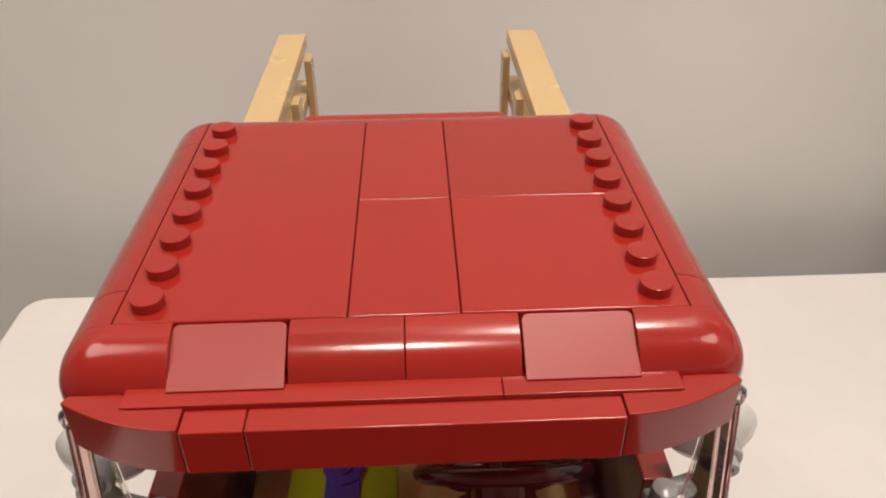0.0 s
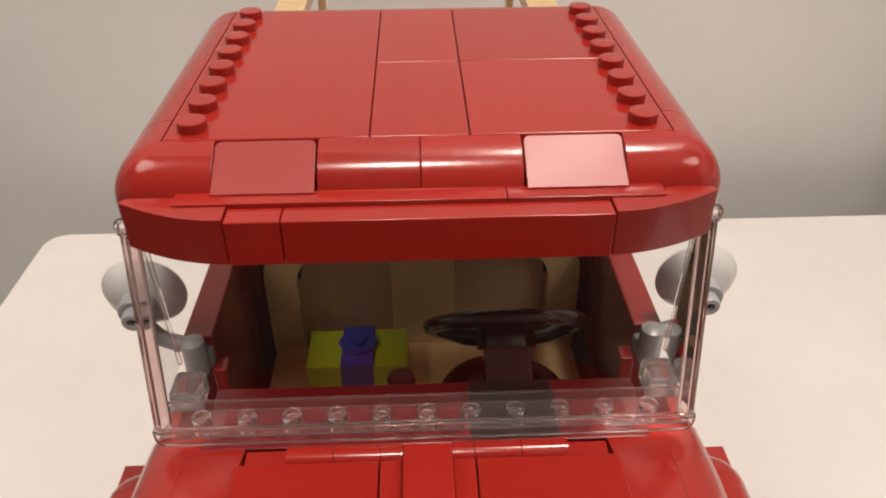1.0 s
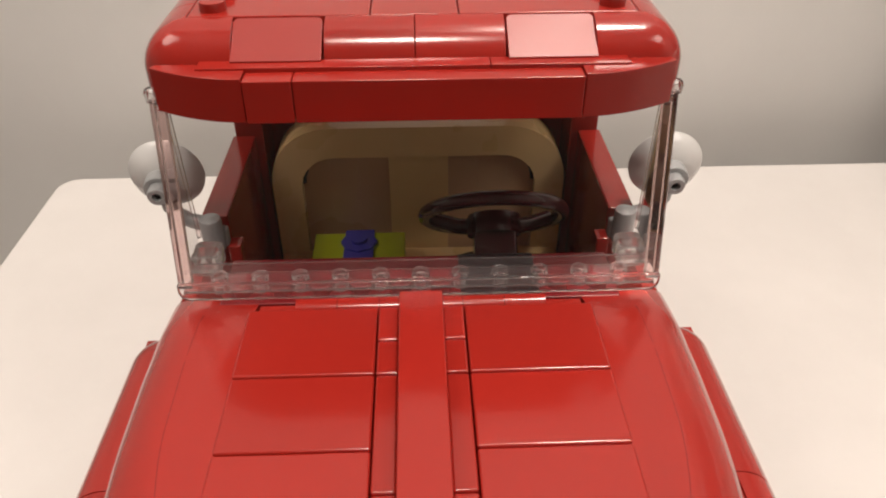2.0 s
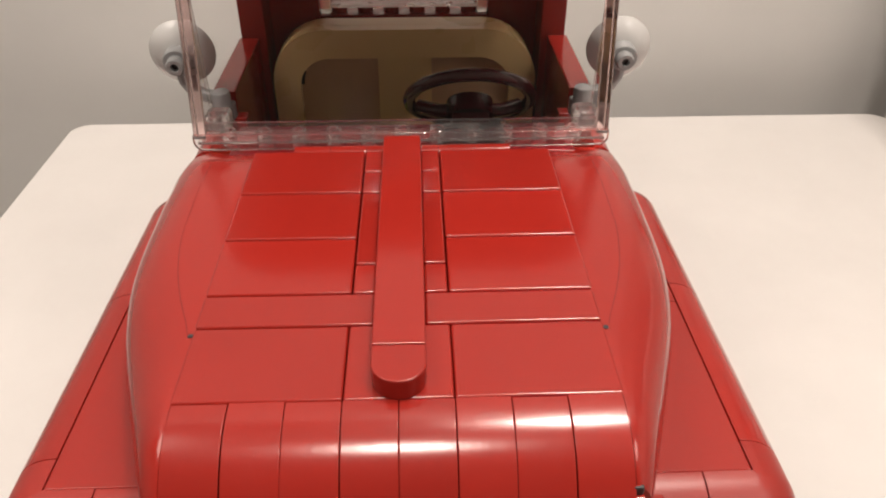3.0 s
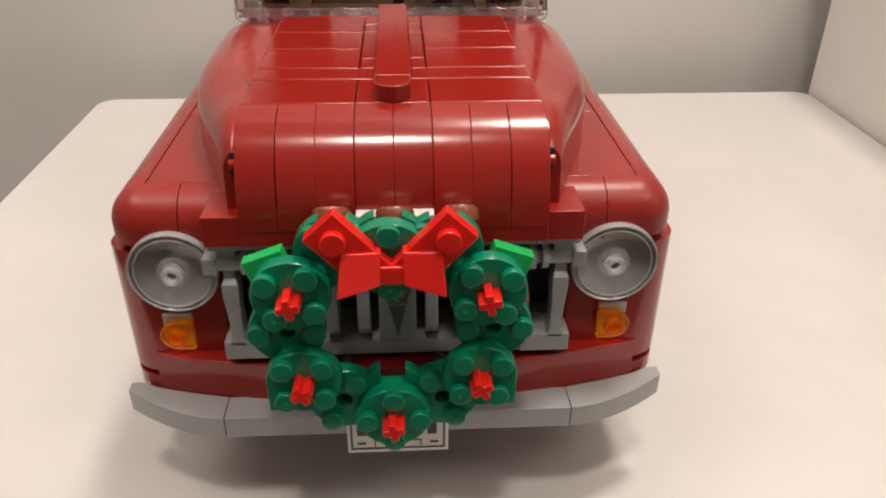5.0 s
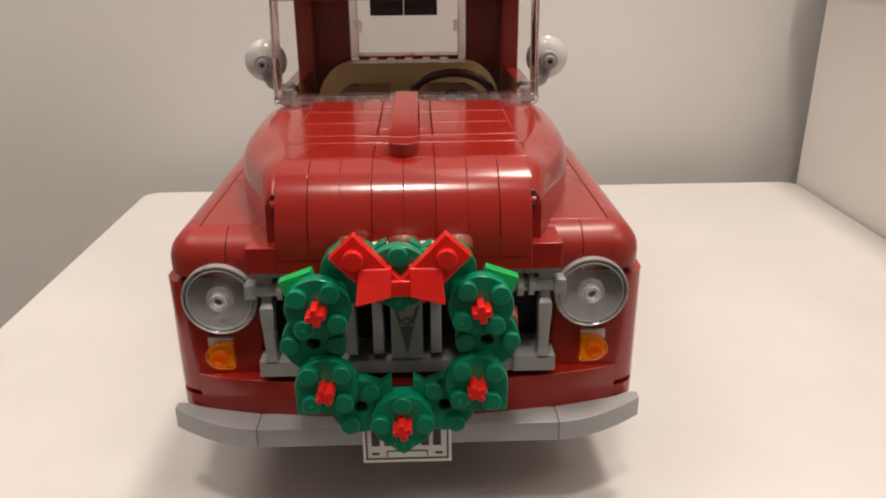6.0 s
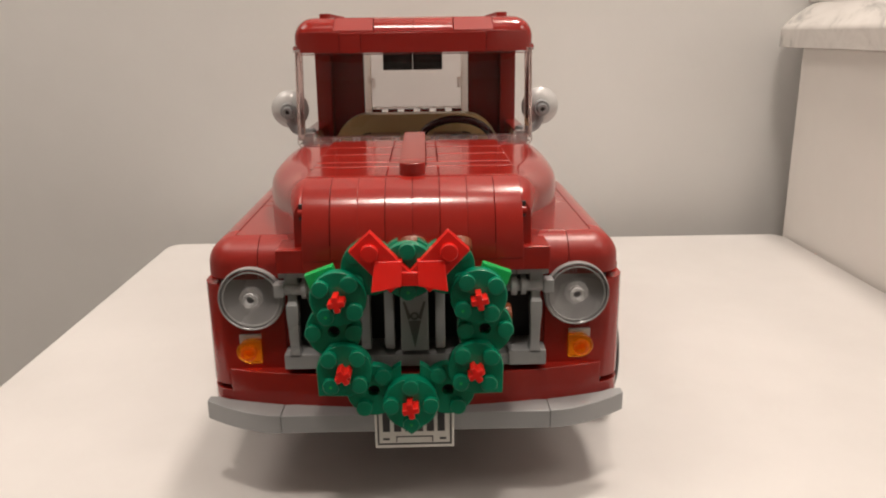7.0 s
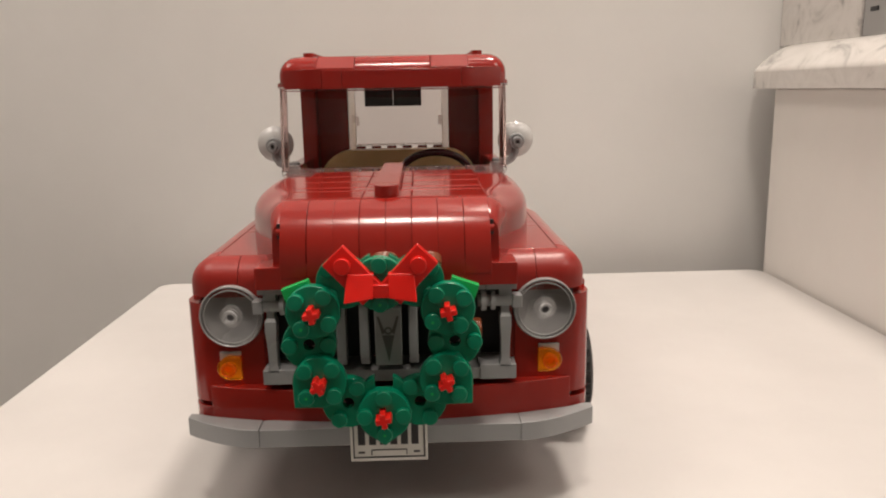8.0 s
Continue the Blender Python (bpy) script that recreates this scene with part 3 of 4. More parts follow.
for s in (-1, 1):
    fender = part("fender", box(*sorted((s * 34, s * 54)), 0.3, 96, 76, FEND - 1.2, 0.2), RED, truck, "glossy dark red rounded front fender")
    tile("tile", *sorted((s * 34, s * 55.0)), 0, 42, FEND - 2, FEND, fender)
    tile("tile", *sorted((s * 34, s * 55.0)), 42, 50, FEND - 2, FEND, fender)
    tile("tile", *sorted((s * 34, s * 55.0)), 50, 90, FEND - 2, FEND, fender)
    prof = [(s * u, v) for u, v in edge_profile(55.1, FEND, FR + 1.2, 1, 72.5)]
    part("rounded_edge", prism(prof, "y", 6.1, 48, 0.12), RED, fender)
    part("rounded_edge", prism(prof, "y", 48.2, 84, 0.12), RED, fender)
    part("rounded_end", tall_corner(s * 55.1, 84.0, FEND, s, 1, FR + 1.2, 72.5), RED, fender)
    part("rounded_corner", join(tall_corner(s * 55.1, 0.0, FEND, s, -1, FR + 1.2, 72.5), prism(prof, "y", 0.0, 5.9, 0.0),
                                prism(edge_profile(0.0, FEND, FR + 1.2, -1, 72.5), "x", *sorted((s * 47.1, s * 55.1)), 0.0)), SCUFFED, fender)
    part("front_edge", prism(edge_profile(0.0, FEND, FR + 1.2, -1, 72.5), "x", *sorted((s * 34.5, s * 46.9)), 0.12), SCUFFED, fender)
    # side of the body with the wheel arch
    arch = [(14, 31)] + [(56 - 27 * math.cos(radians(a)), 26 + 30 * math.sin(radians(a))) for a in range(12, 169, 12)] + [(86, 31), (100, 31), (100, 72), (5.0, 72), (5.0, 31)]
    part("side_panel", prism(arch, "x", *sorted((s * 57.6, s * 65.1)), 0.15), RED, fender)
    part("front_pillar", join(box(*sorted((s * 40.2, s * 54.3)), -6.6, 4.6, 31.5, 72.2, 0.2),
                              loft([[(s * 54.0, 4.8, z), (s * 54.0, -6.7, z)] + [(s * (55.6 + 9.5 * math.sin(radians(a))), 0.6 - 7.3 * math.cos(radians(a)), z) for a in range(10, 91, 10)] + [(s * 65.1, 4.8, z)] for z in (31.0, 35.2)], True, True),
                              loft([[(s * 54.0, 4.8, z), (s * 54.0, -6.7, z)] + [(s * (55.6 + 9.5 * math.sin(radians(a))), 0.6 - 7.3 * math.cos(radians(a)), z) for a in range(10, 91, 10)] + [(s * 65.1, 4.8, z)] for z in (37.0, 70.0)], True, True)), RED, fender)
    # Black filler, added so the panel gaps carry their shade.
    part("gap_liner", box(*sorted((s * 53.0, s * 59.4)), -4.5, 4.5, 33, 73, 0.1), INKSHADE, fender, "black filler for the shade in the panel gaps")

chin_front = [(-58.4, -3.0)] + [(-58.4 + 116.8 * k / 24, -6.9 - 8.0 * math.sin(math.pi * k / 24) ** 0.8) for k in range(25)] + [(58.4, -3.0)]
chin = part("chin", prism(chin_front, "z", 31.2, 42.6, 0.3), RED, truck, "bowed dark red panel below the grille")
part("chin_core", box(-40, 40, -6, 30, 28, 44, 0.2), MAROONSHADE, chin)

# bumper in three pieces
bumper = part("bumper", box(-41.2 + G, 40.8 - G, -19.2, -11.5, 26.3, 32.2, 0.3), GREY, truck, "light grey bowed bumper in three pieces")
for s in (-1, 1):
    n = 8
    j = 41.2 if s < 0 else 40.8
    outer = [(s * (j + G + 25.0 * k / n), -19.2 + 11.2 * (k / n) ** 1.7) for k in range(n + 1)]
    inner = [(s * (j + 25.0), -4.8)] + [(s * (j + 22 - 22 * k / 6), -5.0 - 6.5 * (k / 6) ** 0.7) for k in range(7)]
    part("curved_end", prism(outer + inner, "z", 26.2, 32.3, 0.3), GREY, bumper)
    part("bracket", box(*sorted((s * 16, s * 24)), -12, 10, 27, 31.8, 0.3), SHADE, bumper)

# number plate with unreadable characters as bars
PX = -0.7
plate = part("number_plate", box(PX - 12.0, PX + 12.0, -21.0, -19.3, 21.7, 37.2, 0.25), WHITETILE, truck, "white number plate with a black border line")
FY0, FY1 = -21.15, -20.9
for x0, x1, z0, z1 in ((-11.2, 11.2, 22.8, 23.25), (-11.2, 11.2, 36.3, 36.75), (-11.2, -10.75, 23.25, 36.3), (10.75, 11.2, 23.25, 36.3)):
    part("border_line", box(PX + x0, PX + x1, FY0, FY1, z0, z1, 0), INKSHADE, plate)
for x0, x1, z0, z1 in ((-5.6, 5.6, 25.3, 25.6), (-5.6, -5.3, 23.7, 25.3), (5.3, 5.6, 23.7, 25.3), (-9.6, -7.6, 24.4, 25.0), (7.6, 9.6, 24.4, 25.0)):
    part("printed_mark", box(PX + x0, PX + x1, FY0, FY1, z0, z1, 0), INKSHADE, plate)
for x0 in (-9.6, -6.2, -2.9, 0.4, 3.7, 7.0):
    part("printed_bar", box(PX + x0, PX + x0 + 2.2, FY0, FY1, 27.2, 34.4, 0), INKSHADE, plate)

# grille
grille = part("grille", box(-40, 40, -12.2, 2, 44.6, 48.4, 0.25), GREY, truck, "light grey upright-bar grille, the shade behind it a black sheet")
# A black sheet stands in for the shade behind the bars.
part("recess", box(-40, 40, 2.0, 6, 44, 80, 0.1), INKSHADE, grille, "black sheet for the shade inside the grille")
for s in (-1, 1):
    part("recess_side", box(*sorted((s * 38.4, s * 40.3)), -6, 2, 44, 77, 0.1), RED, grille)
    part("foot", box(*sorted((s * 28.5, s * 40)), -12.8, -4, 44.6, 49.4, 0.25), GREY, grille)
    rows = [(75.0, 2.0, -12.4), (69.4, 2.0, -12.4), (68.0, 1.3, -12.0), (66.4, 1.3, -12.2), (65.4, 1.8, -13.4), (62.4, 1.8, -13.6), (58.0, 1.5, -13.2), (53.4, 1.4, -12.6), (51.0, 1.4, -12.6), (49.4, 1.9, -12.8), (48.4, 1.9, -12.8)]
    post = loft([[(s * 36.6 - w, yf, z), (s * 36.6 + w, yf, z), (s * 36.6 + w, -8.4, z), (s * 36.6 - w, -8.4, z)] for z, w, yf in rows], True, True)
    part("post", soften(post, 0.3, 2, 50), GREY, grille)
    part("hinge_bar", join(tube([(s * 28, -11.5, 70.2), (s * 41.5, -11.5, 70.2)], 1.9, 14), tube([(s * 29.0, -11.5, 70.2), (s * 30.6, -11.5, 70.2)], 3.2, 16),
                           tube([(s * 32.0, -11.5, 70.2), (s * 33.4, -11.5, 70.2)], 3.0, 16), box(*sorted((s * 38.6, s * 41.8)), -13.6, -9.0, 68.0, 72.2, 0.4)), GREY, grille)
    part("top_plate", box(*sorted((s * 30.6, s * 40)), -13.6, 0, 74.2, 76.0, 0.15), GREY, grille)
    part("top_plate", box(*sorted((s * 8.2, s * 30.4)), -13.6, 0, 74.2, 76.0, 0.15), GREY, grille)
    for x0 in (6.2, 13.4, 21.0):
        bar = [(-11.6, 50.2), (-13.8, 53), (-13.8, 68), (-12.4, 71.5), (-8, 72.5), (-6, 72.5), (-6, 50.2)]
        part("bar", prism(bar, "x", *sorted((s * x0, s * (x0 + 2.9))), 0.4), GREY, grille)
badge = prism([(-16.0, 51.4), (-17.6, 70.0), (-12, 70.0), (-12, 51.4)], "x", -4.1, 4.1, 0.2)
badge = part("badge_tile", badge, GREY, truck, "grey tile with a printed V-shaped badge")


def tilt_y(z):
    return -16.0 - 1.6 * (z - 51.4) / 18.6 - 0.12


for pts in (((-3.4, 67.6), (-2.7, 67.6), (-1.0, 62.4), (-1.9, 61.6)), ((3.4, 67.6), (2.7, 67.6), (1.0, 62.4), (1.9, 61.6)), ((-1.9, 61.4), (1.9, 61.4), (0.0, 52.4))):
    bm = bmesh.new()
    bm.faces.new([bm.verts.new((x, tilt_y(z), z)) for x, z in pts])
    part("badge_print", bm, PRINT, badge)

part("badge_print", lathe([(0.7, 0), (1.25, 0), (1.25, 0.1), (0.7, 0.1), (0.7, 0)], 20, Matrix.Translation((0, tilt_y(62.9) + 0.05, 62.9)) @ Matrix.Rotation(radians(95), 4, "X"), False), PRINT, badge)

# headlights and indicators
for s in (-1, 1):
    cx, cz = s * 49.5, 66.4
    face = Matrix.Translation((cx, -6.6, cz)) @ Matrix.Rotation(radians(90), 4, "X")
    light = part("headlight", lathe([(0, 0.15), (3.0, 0.25), (5.6, 0.55), (7.4, 1.0), (9.3, 1.6), (9.3, -0.5), (0, -0.5)], 44, face), REFLECTOR, truck, "round silver headlight with a clear dished lens")
    part("rim", lathe([(9.3, 0.6), (9.8, 0.6), (10.0, 1.3), (10.0, 2.9), (9.85, 3.4), (9.6, 3.5), (9.35, 3.2)], 48, face, False), REFLECTOR, light)
    ob = part("lens", lathe([(0, 1.3), (3.2, 1.3), (5.2, 1.5), (7.4, 1.95), (9.3, 2.6), (9.3, 3.3), (8.9, 3.4), (7.2, 2.75), (5.0, 2.3), (3.2, 2.1), (0, 2.1)], 48, face), HEADGLASS, light, "clear dished lens")
    ob.visible_shadow = False
    part("lens_ring", lathe([(8.75, 3.2), (8.6, 3.55), (8.45, 3.55), (8.3, 3.2)], 48, face, False), SILVER, light)
    ob = part("lens_collar", lathe([(3.7, 2.1), (3.6, 2.7), (3.3, 2.9), (2.4, 2.95), (2.4, 2.1)], 32, face, False), LENS, light)
    ob.visible_shadow = False
    ob = part("lens_stud", lathe([(2.35, 2.2), (2.3, 4.6), (2.1, 4.9), (1.35, 4.9), (1.25, 3.0), (0, 3.0)], 28, face), LENS, light)
    ob.visible_shadow = False
    # Dark disc gives the hollow stud its shade.
    part("bulb_hole", drum(1.15, 0.25, 0.05, 14, face @ Matrix.Translation((0, 0, 3.05))), SHADE, light)
    lamp = part("indicator", box(*sorted((s * 47.9, s * 54.6)), -7.4, -5.6, 45.6, 54.0, 0.2), PALE, truck, "orange clear indicator lamp on a pale grey plate")
    ilens = [(s * u, v) for u, v in ((47.5, 45.4), (51.0, 45.4))] + [(s * (51.0 + 4.2 * math.sin(radians(a))), 49.2 - 3.8 * math.cos(radians(a))) for a in range(15, 166, 15)] + [(s * 51.0, 53.0), (s * 47.5, 53.0)]
    ob = part("lens", prism(ilens, "y", -9.8, -7.5, 0.35), ORANGE, lamp)
    ob.visible_shadow = False
    m2 = Matrix.Translation((s * 51.2, -9.8, 49.3)) @ Matrix.Rotation(radians(90), 4, "X")
    ob = part("lens_stud", lathe([(2.5, 0), (2.45, 1.4), (2.2, 1.6), (1.5, 1.6), (1.35, -0.9), (0, -0.9)], 24, m2), ORANGE, lamp)
    ob.visible_shadow = False
    # A darker disc on the hollow's floor stands in for its shade.
    part("lens_core", drum(1.2, 0.3, 0.05, 16, m2 @ Matrix.Translation((0, 0, -0.7))), AMBERSHADE, lamp, "dark amber disc for the shade in the lens hollow")

lay_from(CAB_Y)
# cab: floor, doors, rear wall, pillars
cab = part("cab", box(-40, 40, 100, 168, 56, 62, 0.2), RED, truck, "dark red cab with an open inside")
# Dashboard and its studs: red plastic with the shade put into the colour.
part("dashboard", box(-40, 40, 88.3, 103.5, 60, 98.2, 0.4), MAROONSHADE, cab)
stud_shaded_red = mesh_of("stud", lathe([(2.42, 0), (2.42, 1.5), (2.2, 1.72), (0, 1.72)], 20), MAROONSHADE)
stud_black = mesh_of("stud", lathe([(2.42, 0), (2.42, 1.5), (2.2, 1.72), (0, 1.72)], 20), BLACK)
part("dash_plate", box(8, 24, 89.0, 103.3, 96, 98.5, 0.2), BLACK, cab, "black plate with two studs")
for k in range(10):
    sx = -36 + 8 * k
    piece("stud", stud_black if sx in (12, 20) else stud_shaded_red, cab, at(sx, 93.4, 98.5 if sx in (12, 20) else 98.2))
for s in (-1, 1):
    door = part("door", box(*sorted((s * 42.4, s * 48.2)), 113.4, 152, 31, 103.0, 0.4), RED, truck, "dark red cab door without a window")
    part("inner_block", box(*sorted((s * 39.6, s * 42.3)), 109.4, 113.3, 92, 97.5, 0.3), RED, door)
    part("door_handle", box(*sorted((s * 48.2, s * 50.0)), 138, 148, 90, 92.4, 0.5), GREY, door)
    part("rear_pillar", box(*sorted((s * 40.5, s * 47.6)), 152.2, 165.2, 31, 139.5, 0.3), RED, cab)
    part("rear_wall_block", box(*sorted((s * 25.8, s * 47.6)), 165.4, 173.4, 31, 139.5, 0.3), RED, cab)
    part("side_sill", box(*sorted((s * 41.0, s * 47.0)), 112, 152, 28, 31, 0.3), RED, cab)
part("rear_wall_block", box(-25.7, 25.7, 165.4, 173.4, 62, 105.0, 0.3), RED, cab)
for k in range(6):
    piece("stud", STUD, cab, at(-20 + 8 * k, 169.4, 105.0))
rear_window = part("rear_window", box(-22.4, 22.4, 166.6, 172.2, 106.95, 107.7, 0.1), MOTTLED, truck, "clear rear window in a thick mottled clear frame")
rear_window.visible_shadow = False
for x0, x1, z0, z1 in ((-25.6, -22.4, 105.1, 138), (22.4, 25.6, 105.1, 138), (-22.4, 22.4, 136.2, 138)):
    ob = part("window_frame", box(x0, x1, 166.6, 172.4, z0, z1, 0.5), MOTTLED, rear_window, "mottled clear plastic frame")
    ob.visible_shadow = False
for s in (-1, 1):
    ob = part("window_catch", box(*sorted((s * 20.6, s * 22.3)), 168.0, 171.0, 117.0, 122.0, 0.5), MOTTLED, rear_window)
    ob.visible_shadow = False
wp = bmesh.new()
wp.faces.new([wp.verts.new(c) for c in ((-22.4, 169.4, 107.7), (22.4, 169.4, 107.7), (22.4, 169.4, 136.2), (-22.4, 169.4, 136.2))])
ob = part("pane", wp, DULLPANE, rear_window)
ob.visible_shadow = False
mirror = part("rear_view_mirror", box(-13.8, -1.0, 120.7, 123.3, 128.0, 138.0, 0.3), BLACK, truck, "black rear-view mirror under the roof")
part("mirror_half", box(-0.8, 12.0, 120.7, 123.3, 128.0, 138.0, 0.3), BLACK, mirror)
part("mirror_stem", box(-2.6, 0.8, 120.9, 123.1, 138.0, 139.6, 0.2), BLACK, mirror)

# bench seat
def arch_outline(w, z0, z1, r, n=8):
    out = [(w, z0), (w, z1 - r)]
    out += [(w - r + r * math.cos(radians(90 * k / n)), z1 - r + r * math.sin(radians(90 * k / n))) for k in range(1, n + 1)]
    out += [(-w + r - r * math.sin(radians(90 * k / n)), z1 - r + r * math.cos(radians(90 * k / n))) for k in range(0, n + 1)]
    return out + [(-w, z0)]


seat = part("bench_seat", box(-39, 39, 116, 150, 62, 67.5, 0.8), LITTAN, truck, "tan bench seat with two dark tan back panels")
part("backrest", prism(arch_outline(39.2, 62, 106.2, 16), "y", 152.4, 160, 0.8, 3), LITTAN, seat)
outer = arch_outline(39.2, 66, 106.2, 16)
inner = arch_outline(31.4, 66, 97.6, 9)
frame_bm = bmesh.new()
fo = [[frame_bm.verts.new((x, y, z)) for x, z in outer] for y in (148.6, 152.6)]
fi = [[frame_bm.verts.new((x, y, z)) for x, z in inner] for y in (148.6, 152.6)]
for i in range(len(outer) - 1):
    frame_bm.faces.new((fo[0][i], fo[0][i + 1], fi[0][i + 1], fi[0][i]))
    frame_bm.faces.new((fo[1][i], fo[1][i + 1], fo[0][i + 1], fo[0][i]))
    frame_bm.faces.new((fi[0][i], fi[0][i + 1], fi[1][i + 1], fi[1][i]))
bmesh.ops.recalc_face_normals(frame_bm, faces=frame_bm.faces[:])
part("back_frame", frame_bm, LITTAN, seat)
for s in (-1, 1):
    for a0, a1 in ((-6, 22), (62, 92)):
        # Black bars put the shade of the curved gaps into colour.
        slot = tube([(s * (23.0 + 8.0 * math.sin(radians(a0 + (a1 - a0) * k / 5))), 151.2, 89.2 + 8.0 * math.cos(radians(a0 + (a1 - a0) * k / 5))) for k in range(6)], 0.6, 8)
        part("corner_slot", slot, INKSHADE, seat, "black bar for the shade in a curved seat gap")
part("middle_panel", box(-8, 8, 150.4, 152.6, 66, 97.4, 0.2), LITTAN, seat)
for s in (-1, 1):
    for x0, x1 in ((8, 16), (16, 24), (24, 31.3)):
        part("back_panel", box(*sorted((s * x0, s * x1)), 151.6, 152.5, 66, 97.3, 0.1), DARKTAN, seat)

# steering wheel and gear lever
hubm = Matrix.Translation((17.6, 122.8, 95.7)) @ Matrix.Rotation(radians(-46), 4, "X")
ring = bmesh.new()
rows = []
for i in range(48):
    a = 2 * math.pi * i / 48
    rows.append([((16.3 + 1.7 * math.cos(b)) * math.cos(a), (16.3 + 1.7 * math.cos(b)) * math.sin(a), 1.7 * math.sin(b)) for b in [2 * math.pi * k / 10 for k in range(10)]])
ring = loft(rows + [rows[0]], True)
bmesh.ops.remove_doubles(ring, verts=ring.verts[:], dist=0.001)
ring.transform(hubm)
steer = part("steering_wheel", ring, OXBLOOD, truck, "very dark maroon three-spoke toy steering wheel")
for a in (90, 18, 162):
    d = (math.cos(radians(a)), math.sin(radians(a)))
    spoke = tube([(d[0] * 2, d[1] * 2, -3), (d[0] * 9, d[1] * 9, -2), (d[0] * 14.6, d[1] * 14.6, 0)], 2.0, 10)
    spoke.transform(hubm)
    part("spoke", spoke, OXBLOOD, steer)
part("hub", drum(6.4, 5.0, 0.8, 24, hubm @ Matrix.Translation((0, 0, -5))), OXBLOOD, steer)
col = box(-5, 5, -3.4, 3.4, -24, -3, 0.6)
col.transform(hubm)
part("column", col, OXBLOOD, steer)
part("instrument_block", join(box(2, 33, 108.5, 116, 67, 80, 2.0), drum(15.5, 12, 2.4, 36, Matrix.Translation((17.4, 118.0, 67)))), OXBLOOD, truck, "very dark maroon instrument block behind the steering wheel")
lever = part("gear_lever", tube([(-5.4, 122, 62), (-5.4, 120, 81)], 1.2, 10), BLACK, truck, "gear lever with a dark maroon knob")
part("knob", drum(3.2, 5, 0.8, 20, Matrix.Translation((-5.4, 120, 79))), MAROONSHADE, lever)

# side mirrors on arms
for s in (-1, 1):
    facing = Matrix.Translation((s * 54.4, 115.6, 112.1)) @ Matrix.Rotation(radians(94), 4, "X")
    dish = [(0, 1.6), (3.0, 1.4), (6.0, 0.2), (7.7, -1.3), (8.05, -1.3), (8.1, -0.9), (7.3, 0.2), (6.0, 1.4), (4.4, 2.3), (2.6, 2.8), (0, 2.9)]
    side_mirror = part("side_mirror", lathe(dish, 44, facing), MIRRORGREY, truck, "round light grey side mirror on an arm")
    part("collar", lathe([(2.3, 2.6), (3.3, 2.4), (3.5, 2.8), (3.5, 5.2), (3.2, 5.7), (2.3, 5.7)], 28, facing, False), GREY, side_mirror)
    part("pin", lathe([(2.2, 0.4), (2.2, 7.4), (1.9, 8.0), (1.0, 8.0), (0.9, 6.6), (0, 6.6)], 24, facing), GREY, side_mirror)
    # The hole's floor is blackened in place of shade.
    part("pin_hole", drum(0.88, 0.3, 0.05, 14, facing @ Matrix.Translation((0, 0, 6.6))), INKSHADE, side_mirror)
    part("arm", join(tube([(s * 54.1, 112.4, 109.4), (s * 53.8, 112.4, 106.4), (s * 52.4, 112.6, 103.9), (s * 49.8, 112.7, 102.4), (s * 46.0, 112.0, 101.8)], 1.7, 12),
                     lathe([(2.3, 96.4), (2.4, 97.0), (2.4, 103.4), (2.2, 104.2), (1.2, 104.6), (0, 104.7)], 24, Matrix.Translation((s * 45.4, 110.6, 0))), box(*sorted((s * 42.6, s * 46.2)), 111.4, 115.4, 96.0, 100.6, 0.6)), GREY, side_mirror)

# cargo bed behind the cab
bed = part("cargo_bed", box(-44, 44, 176, 298, 58, 64, 0.3), RED, truck, "dark red cargo bed with tan slatted sides")
part("cab_back_lip", box(-22.5, 22.5, 178.1, 182.4, 139.0, 146.4, 1.2, 3), RED, roof)
part("headboard", box(-40, 40, 173.6, 176, 40, 104, 0.3), RED, bed)
part("tailgate", box(-36.2, 36.6, 290, 296, 58, 91.0, 0.3), RED, bed)
for s in (-1, 1):
    for z0, inset in ((121.5, 0.0), (104.0, 0.0), (86.0, 0.0)):
        part("board", box(*((-46.2, -36.4) if s < 0 else (36.8, 47.0)), 178, 297.5, z0, z0 + 5, 0.3), TAN, bed, "tan plank")
    for y0 in (182, 214, 246, 284):
        part("stake", box(*((-36.3, -33.8) if s < 0 else (34.2, 36.7)), y0, y0 + 7, 64, 121.4, 0.3), TAN, bed)
    part("rear_fender", prism([(196, 84)] + [(225 - 32 * math.cos(radians(a)), 50 + 36 * math.sin(radians(a))) for a in range(0, 181, 15)] + [(257, 36), (193, 36)], "x", *sorted((s * 44.4, s * 58.0)), 0.4), RED, bed)

lay_from(0)
# wheels
def wheel(cx, cy, cz, turn=0.0):
    ob = part("wheel", lathe([(12.5, -7), (13.4, -6), (12.0, -2), (12.0, 4), (13.4, 6.5), (12.4, 6.5), (9, 3.4), (4, 4.6), (0, 4.8)], 32, Matrix.Rotation(radians(90), 4, "Y")), PALE, truck, "black rubber tyre on a pale grey wheel")
    hub_pose = at(cx, cy, cz, 0, 0, turn)
    ob.matrix_basis = hub_pose
    tread = []
    for k in range(28):
        bar = box(-7.2, 7.2, -0.9, 0.9, 21.2, 22.2, 0.2)
        bar.transform(Matrix.Rotation(2 * math.pi * k / 28, 4, "X"))
        tread.append(bar)
    part("tyre", join(lathe([(12.2, -8), (17, -9), (20.6, -7.6), (21.6, -4), (21.6, 4), (20.6, 7.6), (17, 9), (12.2, 8)], 48, Matrix.Rotation(radians(90), 4, "Y"), False), *tread), RUBBER, ob, "black rubber tyre with tread bars")
    return ob


wheel(-62, 56, 22.2, 180 - 2)
wheel(68.2, 56, 22.2, -2)
wheel(-52, 226, 22.2, 180)
wheel(52, 226, 22.2, 0)
